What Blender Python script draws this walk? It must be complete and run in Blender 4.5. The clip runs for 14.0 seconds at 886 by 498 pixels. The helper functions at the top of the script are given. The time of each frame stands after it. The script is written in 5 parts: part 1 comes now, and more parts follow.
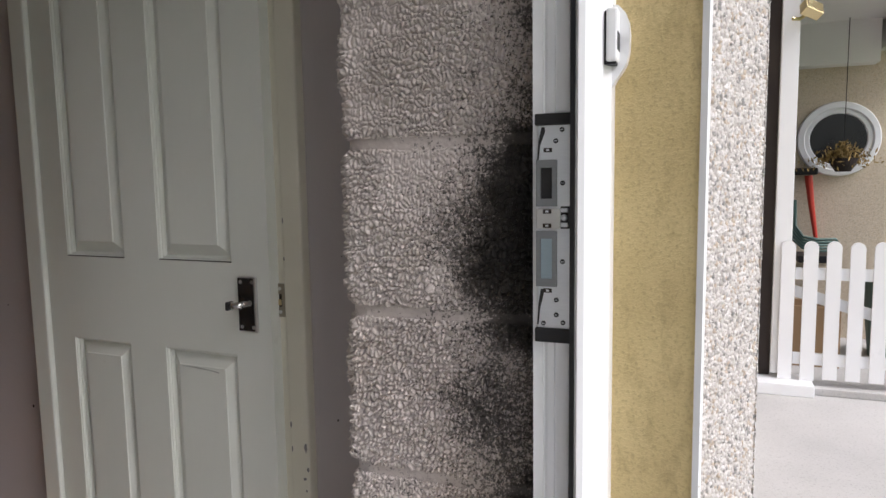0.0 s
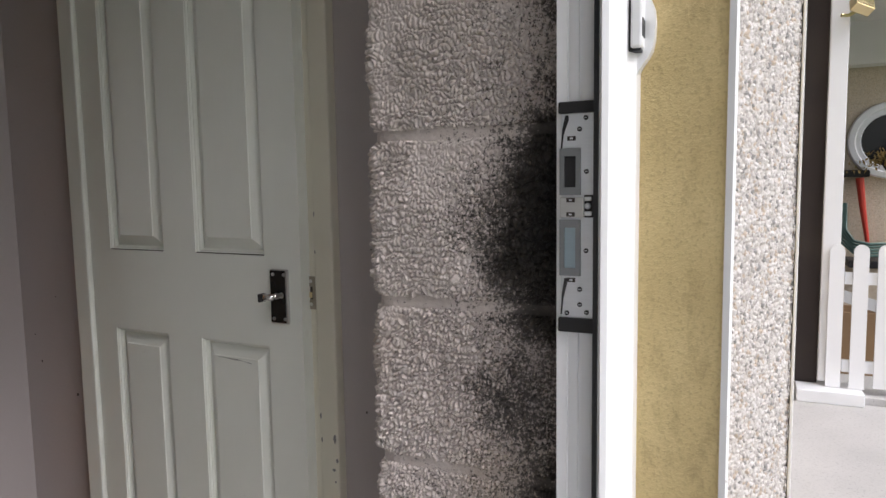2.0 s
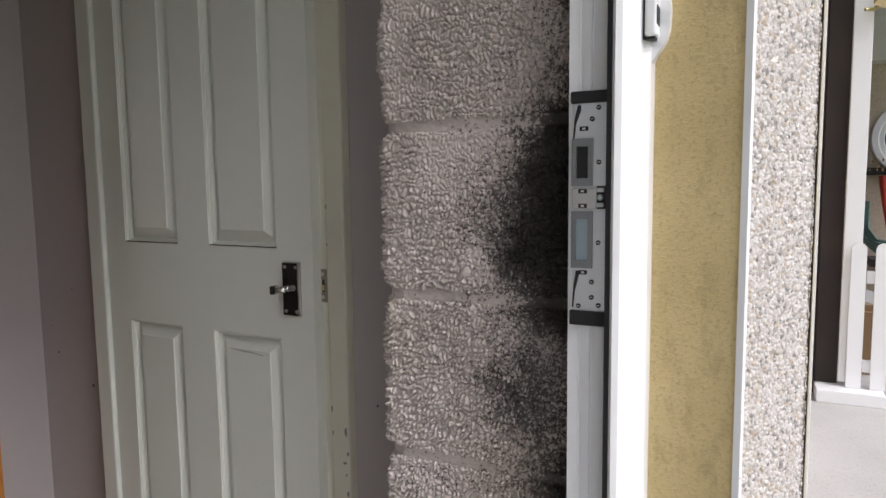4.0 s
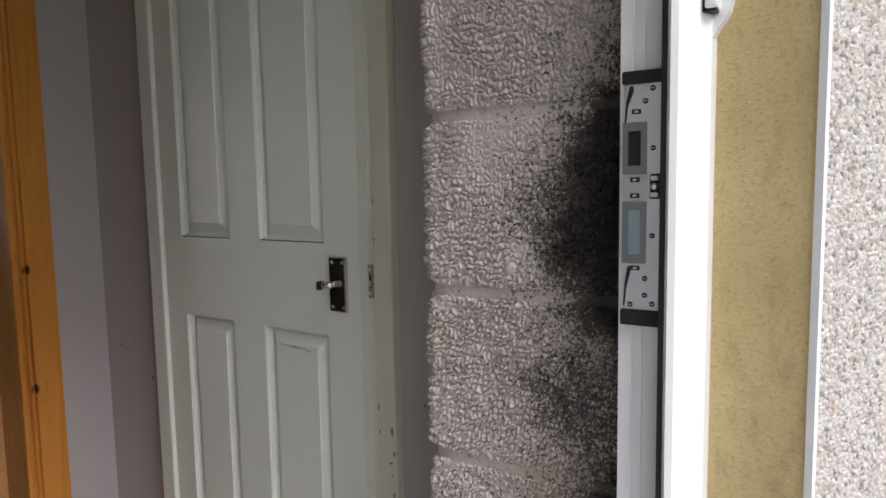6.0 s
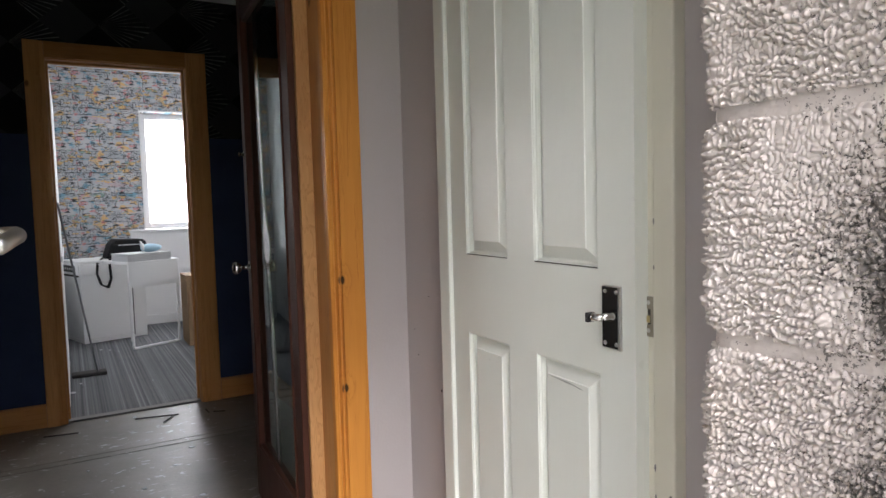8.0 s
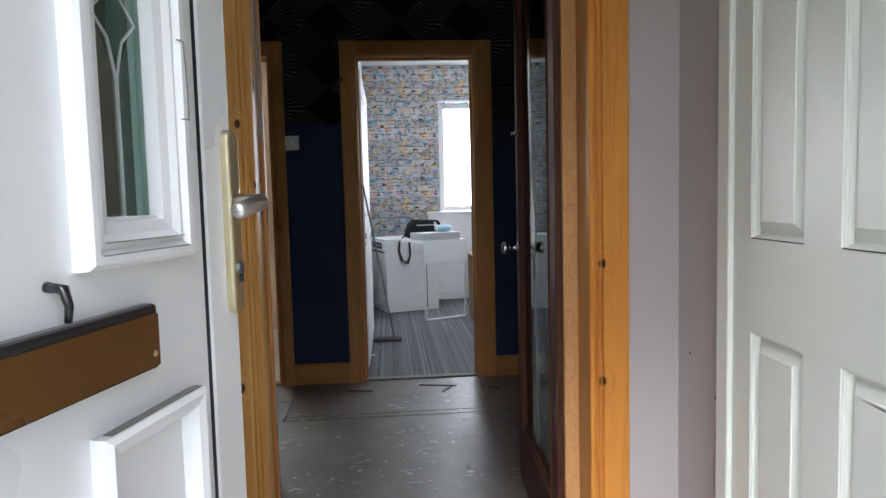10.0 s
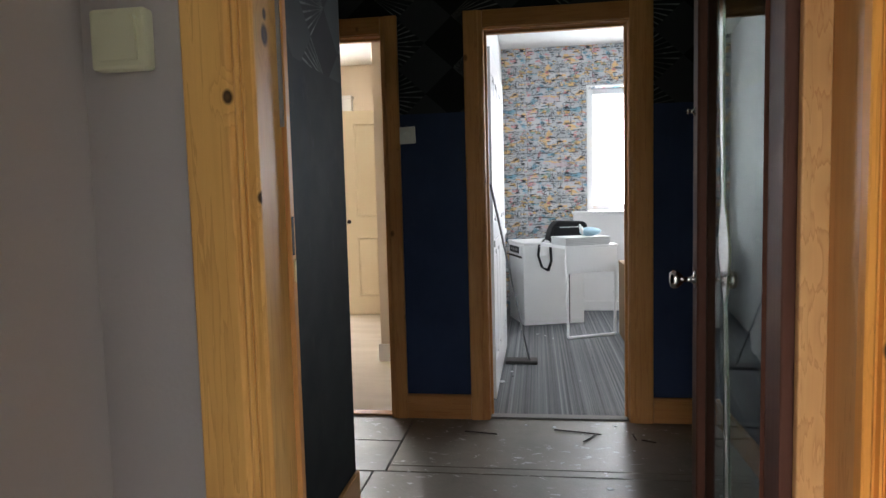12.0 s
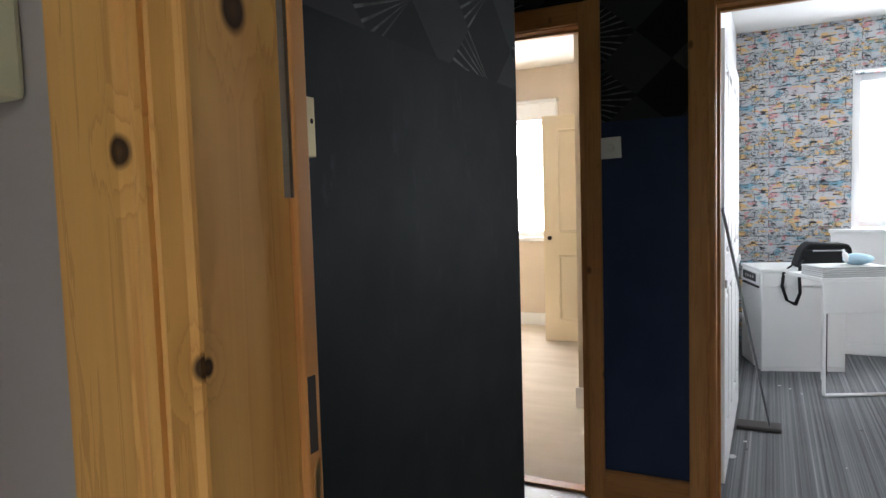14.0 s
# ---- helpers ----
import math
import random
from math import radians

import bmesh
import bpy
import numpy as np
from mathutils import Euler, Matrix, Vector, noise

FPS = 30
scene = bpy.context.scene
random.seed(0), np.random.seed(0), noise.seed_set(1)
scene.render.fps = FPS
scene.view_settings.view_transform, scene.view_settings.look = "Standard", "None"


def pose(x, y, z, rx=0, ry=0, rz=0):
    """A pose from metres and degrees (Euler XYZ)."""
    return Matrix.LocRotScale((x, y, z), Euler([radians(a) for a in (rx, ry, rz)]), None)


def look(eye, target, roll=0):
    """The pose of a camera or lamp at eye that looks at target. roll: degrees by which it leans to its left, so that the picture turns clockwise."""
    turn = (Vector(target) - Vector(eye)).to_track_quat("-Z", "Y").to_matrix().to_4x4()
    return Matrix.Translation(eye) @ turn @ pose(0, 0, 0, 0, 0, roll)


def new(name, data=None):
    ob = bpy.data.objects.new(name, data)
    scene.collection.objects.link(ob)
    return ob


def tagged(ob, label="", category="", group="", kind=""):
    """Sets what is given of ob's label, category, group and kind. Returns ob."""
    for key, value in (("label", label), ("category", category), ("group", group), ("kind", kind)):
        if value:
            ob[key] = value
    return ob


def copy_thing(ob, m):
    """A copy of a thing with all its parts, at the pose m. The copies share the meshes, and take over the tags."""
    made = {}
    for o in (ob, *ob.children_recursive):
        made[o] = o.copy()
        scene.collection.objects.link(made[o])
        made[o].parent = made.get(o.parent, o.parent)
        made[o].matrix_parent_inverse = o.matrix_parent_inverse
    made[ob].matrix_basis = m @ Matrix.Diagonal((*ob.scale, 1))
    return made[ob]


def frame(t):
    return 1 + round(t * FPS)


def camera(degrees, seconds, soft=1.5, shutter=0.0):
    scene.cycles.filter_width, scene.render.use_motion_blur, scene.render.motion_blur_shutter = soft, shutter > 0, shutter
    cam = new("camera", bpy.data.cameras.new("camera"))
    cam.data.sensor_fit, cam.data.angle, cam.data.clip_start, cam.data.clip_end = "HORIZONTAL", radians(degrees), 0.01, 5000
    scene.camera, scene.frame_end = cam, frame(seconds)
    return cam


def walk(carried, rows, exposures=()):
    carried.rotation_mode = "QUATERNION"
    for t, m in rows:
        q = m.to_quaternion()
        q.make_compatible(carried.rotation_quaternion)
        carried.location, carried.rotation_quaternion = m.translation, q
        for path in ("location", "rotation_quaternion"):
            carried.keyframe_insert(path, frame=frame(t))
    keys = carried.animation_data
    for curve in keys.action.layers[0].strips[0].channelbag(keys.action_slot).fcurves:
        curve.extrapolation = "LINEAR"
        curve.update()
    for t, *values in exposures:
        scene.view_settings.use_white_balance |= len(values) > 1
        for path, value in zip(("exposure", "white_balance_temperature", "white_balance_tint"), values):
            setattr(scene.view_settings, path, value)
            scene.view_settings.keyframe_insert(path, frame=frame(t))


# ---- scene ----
cam = camera(68.0, 14.0)
PATH = [
    (0, (-0.146, 0.276, 1.192), (-0.857, 2.134, 0.986), -0.90),
    (0.5, (-0.123, 0.286, 1.184), (-0.824, 2.149, 0.987), -1.00),
    (1, (-0.133, 0.277, 1.195), (-0.878, 2.121, 0.989), -0.90),
    (1.5, (-0.126, 0.275, 1.169), (-0.943, 2.09, 0.972), -0.90),
    (2, (-0.123, 0.279, 1.17), (-0.947, 2.091, 0.982), -0.90),
    (2.5, (-0.129, 0.275, 1.166), (-0.958, 2.085, 0.974), -0.70),
    (5, (-0.113, 0.296, 1.153), (-1.006, 2.076, 0.966), -0.70),
    (5.5, (-0.114, 0.292, 1.136), (-1.029, 2.062, 0.958), -0.50),
    (6, (-0.111, 0.344, 1.148), (-1.155, 2.039, 0.955), -1.00),
    (6.5, (-0.065, 0.417, 1.147), (-1.332, 1.954, 0.971), -1.20),
    (7, (-0.054, 0.414, 1.176), (-1.503, 1.787, 1.059), -1.05),
    (7.5, (-0.069, 0.437, 1.172), (-1.667, 1.632, 1.038), -1.15),
    (8, (-0.137, 0.532, 1.156), (-1.871, 1.52, 1.022), -1.55),
    (8.5, (-0.165, 0.614, 1.146), (-2.008, 1.378, 1.003), -1.30),
    (9, (-0.136, 0.639, 1.131), (-2.083, 1.077, 0.998), -1.20),
    (9.2, (-0.133, 0.633, 1.131), (-2.099, 0.979, 0.996), -1.20),
    (11.3, (-0.587, 0.705, 1.12), (-2.578, 0.59, 0.968), -1.50),
    (11.5, (-0.65, 0.717, 1.112), (-2.634, 0.512, 0.966), -1.40),
    (12, (-0.936, 0.73, 1.169), (-2.909, 0.445, 1.009), -1.50),
    (12.5, (-1.159, 0.763, 1.241), (-3.125, 0.426, 1.094), -1.40),
    (13, (-1.348, 0.783, 1.281), (-3.274, 0.265, 1.134), -1.70),
    (13.5, (-1.457, 0.734, 1.269), (-3.304, -0.017, 1.121), -1.50),
    (14, (-1.553, 0.666, 1.28), (-3.336, -0.228, 1.141), -1.70),
]
EXPOSURE = [(0, 0.28, 6250, 15), (5.5, 0.19, 6250, 15), (6.5, 0.33, 6150, 15), (7.0, 0.64, 6200, 14), (7.5, 1.12, 6400, 14), (8.0, 1.32, 6250, 14), (9.2, 1.46, 5950, 12), (11.5, 1.42, 5750, 10), (12.0, 1.78, 6200, 10), (12.5, 1.88, 6050, 10), (14, 1.87, 6100, 10)]
walk(cam, [(t, look(eye, target, roll)) for t, eye, target, roll in PATH], EXPOSURE)

# ---- world and sun: a bright overcast day ----
world = bpy.data.worlds.new("sky")
scene.world = world
world.use_nodes = True
wn = world.node_tree
sky = wn.nodes.new("ShaderNodeTexSky")
sky.sky_type, sky.sun_disc = "NISHITA", False
sky.sun_elevation, sky.sun_rotation = radians(48), radians(106)
sky.air_density, sky.dust_density, sky.ozone_density = 1.0, 4.0, 1.0
pale = wn.nodes.new("ShaderNodeHueSaturation")
pale.inputs["Saturation"].default_value = 0.5
wn.links.new(sky.outputs[0], pale.inputs["Color"])
wn.links.new(pale.outputs[0], wn.nodes["Background"].inputs[0])
wn.nodes["Background"].inputs[1].default_value = 0.15
sun_data = bpy.data.lights.new("sun", "SUN")
sun_data.energy, sun_data.angle, sun_data.color = 1.7, radians(26), (1.0, 0.995, 0.985)
sun = new("sun", sun_data)
sun.matrix_world = look((10, -2.0, 12.0), (0, 0.8, 0.5))


def window_light(name, place, target, size_x, size_y, power, colour=(1, 1, 1)):
    data = bpy.data.lights.new(name, "AREA")
    data.shape, data.size, data.size_y, data.energy, data.color = "RECTANGLE", size_x, size_y, power, colour
    ob = new(name, data)
    ob.matrix_world = look(place, target)
    return ob


window_light("office_window_light", (-7.72, 1.95, 1.6), (-4, 1.95, 1.45), 1.3, 1.1, 9, (0.94, 0.97, 1.0))
window_light("bedroom_window_light", (-8.1, -1.75, 1.55), (-5, -1.75, 1.2), 1.2, 1.1, 17, (1.0, 0.97, 0.92))


def glowing_sky(name, x, y0, y1, z0, z1):
    """The white overcast sky outside a window."""
    data = bpy.data.meshes.new(name)
    data.from_pydata([(x, y0, z0), (x, y1, z0), (x, y1, z1), (x, y0, z1)], [], [(0, 1, 2, 3)])
    mat = bpy.data.materials.new(name)
    mat.use_nodes = True
    mat.node_tree.nodes["Principled BSDF"].inputs["Base Color"].default_value = (0.8, 0.8, 0.8, 1)
    mat.node_tree.nodes["Principled BSDF"].inputs["Emission Color"].default_value = (1.0, 1.0, 1.0, 1)
    mat.node_tree.nodes["Principled BSDF"].inputs["Emission Strength"].default_value = 2.5
    data.materials.append(mat)
    return tagged(new(name, data), "plain white overcast sky outside the window", "backdrop", kind="structure")


glowing_sky("backdrop_office", -9.2, 0.2, 5.5, -0.1, 4.5)
glowing_sky("backdrop_bedroom", -9.2, -5.5, 0.2, -0.1, 4.5)


# ---- node helpers ----
class Nodes:
    def __init__(self, name):
        self.mat = bpy.data.materials.new(name)
        self.mat.use_nodes = True
        self.tree = self.mat.node_tree
        self.bsdf = self.tree.nodes["Principled BSDF"]

    def add(self, kind, **inputs):
        node = self.tree.nodes.new(kind)
        for key, value in inputs.items():
            self.put(node, key.replace("_", " "), value)
        return node

    def put(self, node, key, value):
        socket = node.inputs[int(key[1:])] if key[0] == "i" and key[1:].isdigit() else node.inputs[key]
        if isinstance(value, bpy.types.NodeSocket):
            self.tree.links.new(value, socket)
        else:
            socket.default_value = value

    def math(self, op, a, b=0.0, c=0.0, clamp=False):
        node = self.tree.nodes.new("ShaderNodeMath")
        node.operation, node.use_clamp = op, clamp
        for k, v in enumerate((a, b, c)):
            self.put(node, "i%d" % k, v)
        return node.outputs[0]

    def place(self):
        """The world position, in metres."""
        return self.tree.nodes.new("ShaderNodeNewGeometry").outputs["Position"]

    def xyz(self, vector):
        return self.add("ShaderNodeSeparateXYZ", i0=vector).outputs

    def vec(self, x, y, z):
        return self.add("ShaderNodeCombineXYZ", i0=x, i1=y, i2=z).outputs[0]

    def scaled(self, vector, sx, sy, sz):
        node = self.add("ShaderNodeVectorMath", i0=vector, i1=(sx, sy, sz))
        node.operation = "MULTIPLY"
        return node.outputs[0]

    def noise(self, vector, scale, detail=4.0, rough=0.55, distortion=0.0):
        return self.add("ShaderNodeTexNoise", Vector=vector, Scale=scale, Detail=detail, Roughness=rough, Distortion=distortion).outputs[0]

    def ramp(self, value, *stops, step=False):
        node = self.add("ShaderNodeValToRGB", Fac=value)
        el = node.color_ramp.elements
        if step:
            node.color_ramp.interpolation = "CONSTANT"
        while len(el) < len(stops):
            el.new(0.5)
        for e, (pos, col) in zip(el, stops):
            e.position = pos
            e.color = (col, col, col, 1) if isinstance(col, (int, float)) else (*col, 1)
        return node.outputs[0]

    def mix(self, fac, a, b, mode="MIX"):
        node = self.tree.nodes.new("ShaderNodeMix")
        node.data_type, node.blend_type = "RGBA", mode
        self.put(node, "i0", fac)
        for k, v in (("i6", a), ("i7", b)):
            self.put(node, k, (*v, 1) if isinstance(v, tuple) and len(v) == 3 else v)
        return node.outputs[2]

    def bump(self, height, strength, distance=0.002, normal=None):
        node = self.add("ShaderNodeBump", Height=height, Strength=strength, Distance=distance)
        if normal is not None:
            self.put(node, "Normal", normal)
        self.put(self.bsdf, "Normal", node.outputs[0])
        return node.outputs[0]

    def done(self, colour, rough=0.5, metal=0.0, **more):
        self.put(self.bsdf, "Base Color", (*colour, 1) if isinstance(colour, tuple) and len(colour) == 3 else colour)
        self.put(self.bsdf, "Roughness", rough)
        self.put(self.bsdf, "Metallic", metal)
        for key, value in more.items():
            self.put(self.bsdf, key.replace("_", " "), value)
        return self.mat


def painted(name, colour, rough=0.45, grime=0.12, relief=0.15, scale=60.0, dirt=(0.25, 0.21, 0.15), brush=(1, 1, 1)):
    """Paint or plastic with faint mottling, a little grime and a fine relief."""
    n = Nodes(name)
    p = n.place()
    soft = n.noise(p, 2.2, 5)
    fine = n.noise(n.scaled(p, *brush), scale, 3)
    c = n.mix(n.math("MULTIPLY", n.ramp(soft, (0.45, 0.0), (0.8, 1.0)), grime), colour, dirt)
    c = n.mix(n.math("MULTIPLY", fine, 0.12), c, tuple(min(1, v * 1.12) for v in colour))
    specks = n.ramp(n.noise(p, 38, 2, 0.4), (0.76, 0.0), (0.8, 1.0))
    c = n.mix(n.math("MULTIPLY", specks, grime), c, dirt)
    n.bump(fine, relief, 0.0015)
    return n.done(c, n.math("MULTIPLY_ADD", soft, 0.2, rough - 0.1))


def metal(name, colour, rough):
    n = Nodes(name)
    s = n.noise(n.scaled(n.place(), 1, 1, 8), 60, 3)
    return n.done(n.mix(n.math("MULTIPLY", s, 0.3), colour, tuple(v * 0.6 for v in colour)), n.math("MULTIPLY_ADD", s, 0.15, rough - 0.05), 1.0)


def pine_material(name, tint, along="z", knots=(), eyes=0.97, contrast=0.42, gloss=0.36, specks=0.75):
    """Varnished pine: long growth lines, broad streaks and dark knots."""
    n = Nodes(name)
    p = n.place()
    stretch = {"z": (1, 1, 0.035), "x": (0.035, 1, 1), "y": (1, 0.035, 1)}[along]
    warp = None
    mark = None
    for k in knots:
        node = n.add("ShaderNodeVectorMath", i0=n.scaled(p, 1, 1, 0.72), i1=(k[0], k[1], k[2] * 0.72))
        node.operation = "DISTANCE"
        d = node.outputs["Value"]
        near = n.math("SUBTRACT", 1.0, n.math("DIVIDE", d, k[3] * 3.5), clamp=True)
        core = n.ramp(n.math("DIVIDE", d, k[3]), (0.0, 0.92), (0.6, 1.0), (0.8, 0.55), (1.0, 0.0))
        warp = near if warp is None else n.math("MAXIMUM", warp, near)
        mark = core if mark is None else n.math("MAXIMUM", mark, core)
    base = n.scaled(p, *stretch)
    grain = n.noise(base, 34, 5, 0.6, 1.2)
    if warp is not None:
        grain = n.math("ADD", grain, n.math("MULTIPLY", warp, 0.55))
    lines = n.math("FRACT", n.math("MULTIPLY", grain, 4.5))
    broad = n.math("MULTIPLY_ADD", n.noise(p, 2.3, 3), 0.45, n.math("MULTIPLY", n.noise(n.scaled(p, *(v * 0.5 for v in stretch)), 18, 3), 0.55))
    light = (min(1, tint[0] * 1.22), min(1, tint[1] * 1.32), min(1, tint[2] * 1.45))
    dark = (tint[0] * 0.62, tint[1] * 0.48, tint[2] * 0.38)
    c = n.mix(n.ramp(broad, (0.35, 0.0), (0.65, 1.0)), light, tint)
    aged = n.ramp(n.noise(n.scaled(p, *(max(v, 0.22) for v in stretch)), 7, 3, 0.6), (0.48, 0.0), (0.68, 0.6))
    c = n.mix(aged, c, (tint[0] * 0.72, tint[1] * 0.58, tint[2] * 0.5))
    c = n.mix(n.math("MULTIPLY", n.ramp(lines, (0.0, 0.0), (0.75, 0.35), (0.95, 1.0), (1.0, 0.0)), contrast), c, dark)
    cells = n.add("ShaderNodeTexVoronoi", Vector=n.scaled(p, 7, 7, 4.5), Scale=1.0, Randomness=1.0).outputs["Distance"]
    small = n.ramp(cells, (0.045, 1.0), (0.095, 0.0))
    c = n.mix(n.math("MULTIPLY", small, specks), c, (0.09, 0.035, 0.012))
    if mark is not None:
        c = n.mix(n.math("MULTIPLY", mark, eyes), c, (0.022, 0.008, 0.003))
    scuff = n.ramp(n.noise(p, 9, 6, 0.7), (0.62, 0.0), (0.75, 1.0))
    c = n.mix(n.math("MULTIPLY", scuff, 0.25), c, light)
    n.bump(lines, 0.12, 0.001)
    return n.done(c, n.math("MULTIPLY_ADD", broad, 0.2, gloss), Specular_IOR_Level=0.2)


# ---- materials ----
UPVC = painted("white_upvc", (0.83, 0.84, 0.85), 0.3, 0.06, 0.03, dirt=(0.4, 0.4, 0.4))
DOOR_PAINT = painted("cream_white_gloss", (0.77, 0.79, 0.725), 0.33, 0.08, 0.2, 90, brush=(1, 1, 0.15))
FRAME_PAINT = painted("ivory_gloss", (0.72, 0.69, 0.57), 0.4, 0.2, 0.25, 70, brush=(1, 1, 0.2))
TAUPE = painted("mauve_grey_emulsion", (0.47, 0.43, 0.425), 0.75, 0.1, 0.3, 120)
WHITE_WALL = painted("white_emulsion", (0.78, 0.79, 0.79), 0.8, 0.08, 0.2, 90)
WHITE_GLOSS = painted("white_gloss_furniture", (0.82, 0.82, 0.82), 0.35, 0.05, 0.05)
CREAM_WALL = painted("cream_emulsion", (0.66, 0.56, 0.45), 0.8, 0.1, 0.2, 90)
CREAM_DOOR = painted("cream_door_paint", (0.80, 0.69, 0.49), 0.45, 0.06, 0.1)
CEILING = painted("white_ceiling_paint", (0.8, 0.79, 0.77), 0.85, 0.06, 0.4, 40)
PUTTY = painted("plaster_white", (0.7, 0.69, 0.66), 0.9, 0.3, 0.6, 40)
BLACK = painted("black_plastic", (0.02, 0.02, 0.022), 0.45, 0.1, 0.1)
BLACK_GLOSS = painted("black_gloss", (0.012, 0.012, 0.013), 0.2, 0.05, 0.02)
BLACK_CLOTH = painted("black_nylon", (0.018, 0.018, 0.02), 0.8, 0.1, 0.8, 300)
for dull in (BLACK, BLACK_CLOTH):
    dull.node_tree.nodes["Principled BSDF"].inputs["Specular IOR Level"].default_value = 0.2
CHROME = metal("chrome", (0.72, 0.71, 0.7), 0.12)
STEEL = metal("zinc_plated_steel", (0.80, 0.82, 0.85), 0.45)
DARK_STEEL = metal("dull_grey_metal", (0.30, 0.31, 0.32), 0.5)
BRASS = metal("brushed_brass", (0.72, 0.60, 0.34), 0.3)
TARNISHED = metal("tarnished_plate", (0.40, 0.36, 0.29), 0.42)
GOLD = metal("champagne_anodised", (0.74, 0.66, 0.45), 0.38)
SATIN = metal("satin_silver", (0.72, 0.71, 0.69), 0.33)
PLATE_GREY = painted("switch_plastic_cream", (0.68, 0.66, 0.47), 0.4, 0.15, 0.05)
SWITCH_WHITE = painted("switch_plastic_white", (0.75, 0.74, 0.68), 0.4, 0.12, 0.05)
MOP_GREY = painted("dirty_mop_cloth", (0.055, 0.052, 0.05), 0.9, 0.3, 0.9, 200)
GRIME = painted("grey_grime", (0.22, 0.215, 0.205), 0.8, 0.4, 0.6)
CARDBOARD = painted("cardboard", (0.30, 0.19, 0.10), 0.85, 0.2, 0.4)
DARK_BROWN = painted("dark_brown_paint", (0.022, 0.014, 0.012), 0.75, 0.1, 0.2)
BRONZE = painted("brown_bronze_plate", (0.15, 0.068, 0.014), 0.3, 0.25, 0.1, brush=(0.1, 0.1, 1))
BRONZE.node_tree.nodes["Principled BSDF"].inputs["Metallic"].default_value = 0.6
RED = painted("red_plastic", (0.55, 0.05, 0.03), 0.4, 0.1, 0.05)
HOSE_GREEN = painted("green_hose", (0.09, 0.16, 0.14), 0.5, 0.2, 0.1)
PAPER = painted("paper_grey", (0.55, 0.56, 0.57), 0.7, 0.2, 0.1)
BLUE_CLOTH = painted("pale_blue_cloth", (0.42, 0.62, 0.74), 0.9, 0.1, 0.5)
LEAF = painted("dry_leaf", (0.30, 0.20, 0.06), 0.8, 0.4, 0.3)
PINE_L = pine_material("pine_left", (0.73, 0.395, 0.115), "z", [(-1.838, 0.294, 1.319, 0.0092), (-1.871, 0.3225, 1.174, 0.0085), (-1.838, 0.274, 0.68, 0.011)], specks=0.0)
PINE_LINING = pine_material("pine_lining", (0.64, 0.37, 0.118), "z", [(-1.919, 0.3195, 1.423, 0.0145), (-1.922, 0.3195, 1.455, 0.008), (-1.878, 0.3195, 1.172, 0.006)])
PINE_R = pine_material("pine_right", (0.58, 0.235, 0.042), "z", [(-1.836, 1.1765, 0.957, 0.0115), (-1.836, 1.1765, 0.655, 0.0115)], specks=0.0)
PINE_Z = pine_material("pine_upright", (0.50, 0.235, 0.075), "z")
PINE_Y = pine_material("pine_across", (0.46, 0.21, 0.065), "y")
PINE_X = pine_material("pine_along", (0.40, 0.18, 0.05), "x")
PINE_WAVY = pine_material("pine_wavy", (0.50, 0.26, 0.10), "z", [(-1.948, 1.094 + 0.064 * (k % 2), 0.30 + 0.095 * k, 0.016) for k in range(17)], 0.05, 0.5)
MAHOGANY = pine_material("mahogany", (0.070, 0.024, 0.014), "z", gloss=0.45)


def glass_material(name, tint, rough=0.02, ior=1.25):
    n = Nodes(name)
    return n.done(tint, rough, 0.0, Transmission_Weight=1.0, IOR=ior)


GLASS = glass_material("clear_glass", (0.60, 0.74, 0.66), ior=1.12)
WAVE_GLASS = glass_material("etched_glass", (0.40, 0.50, 0.45), 0.2)
WINDOW_GLASS = glass_material("window_glass", (0.97, 0.98, 0.98))


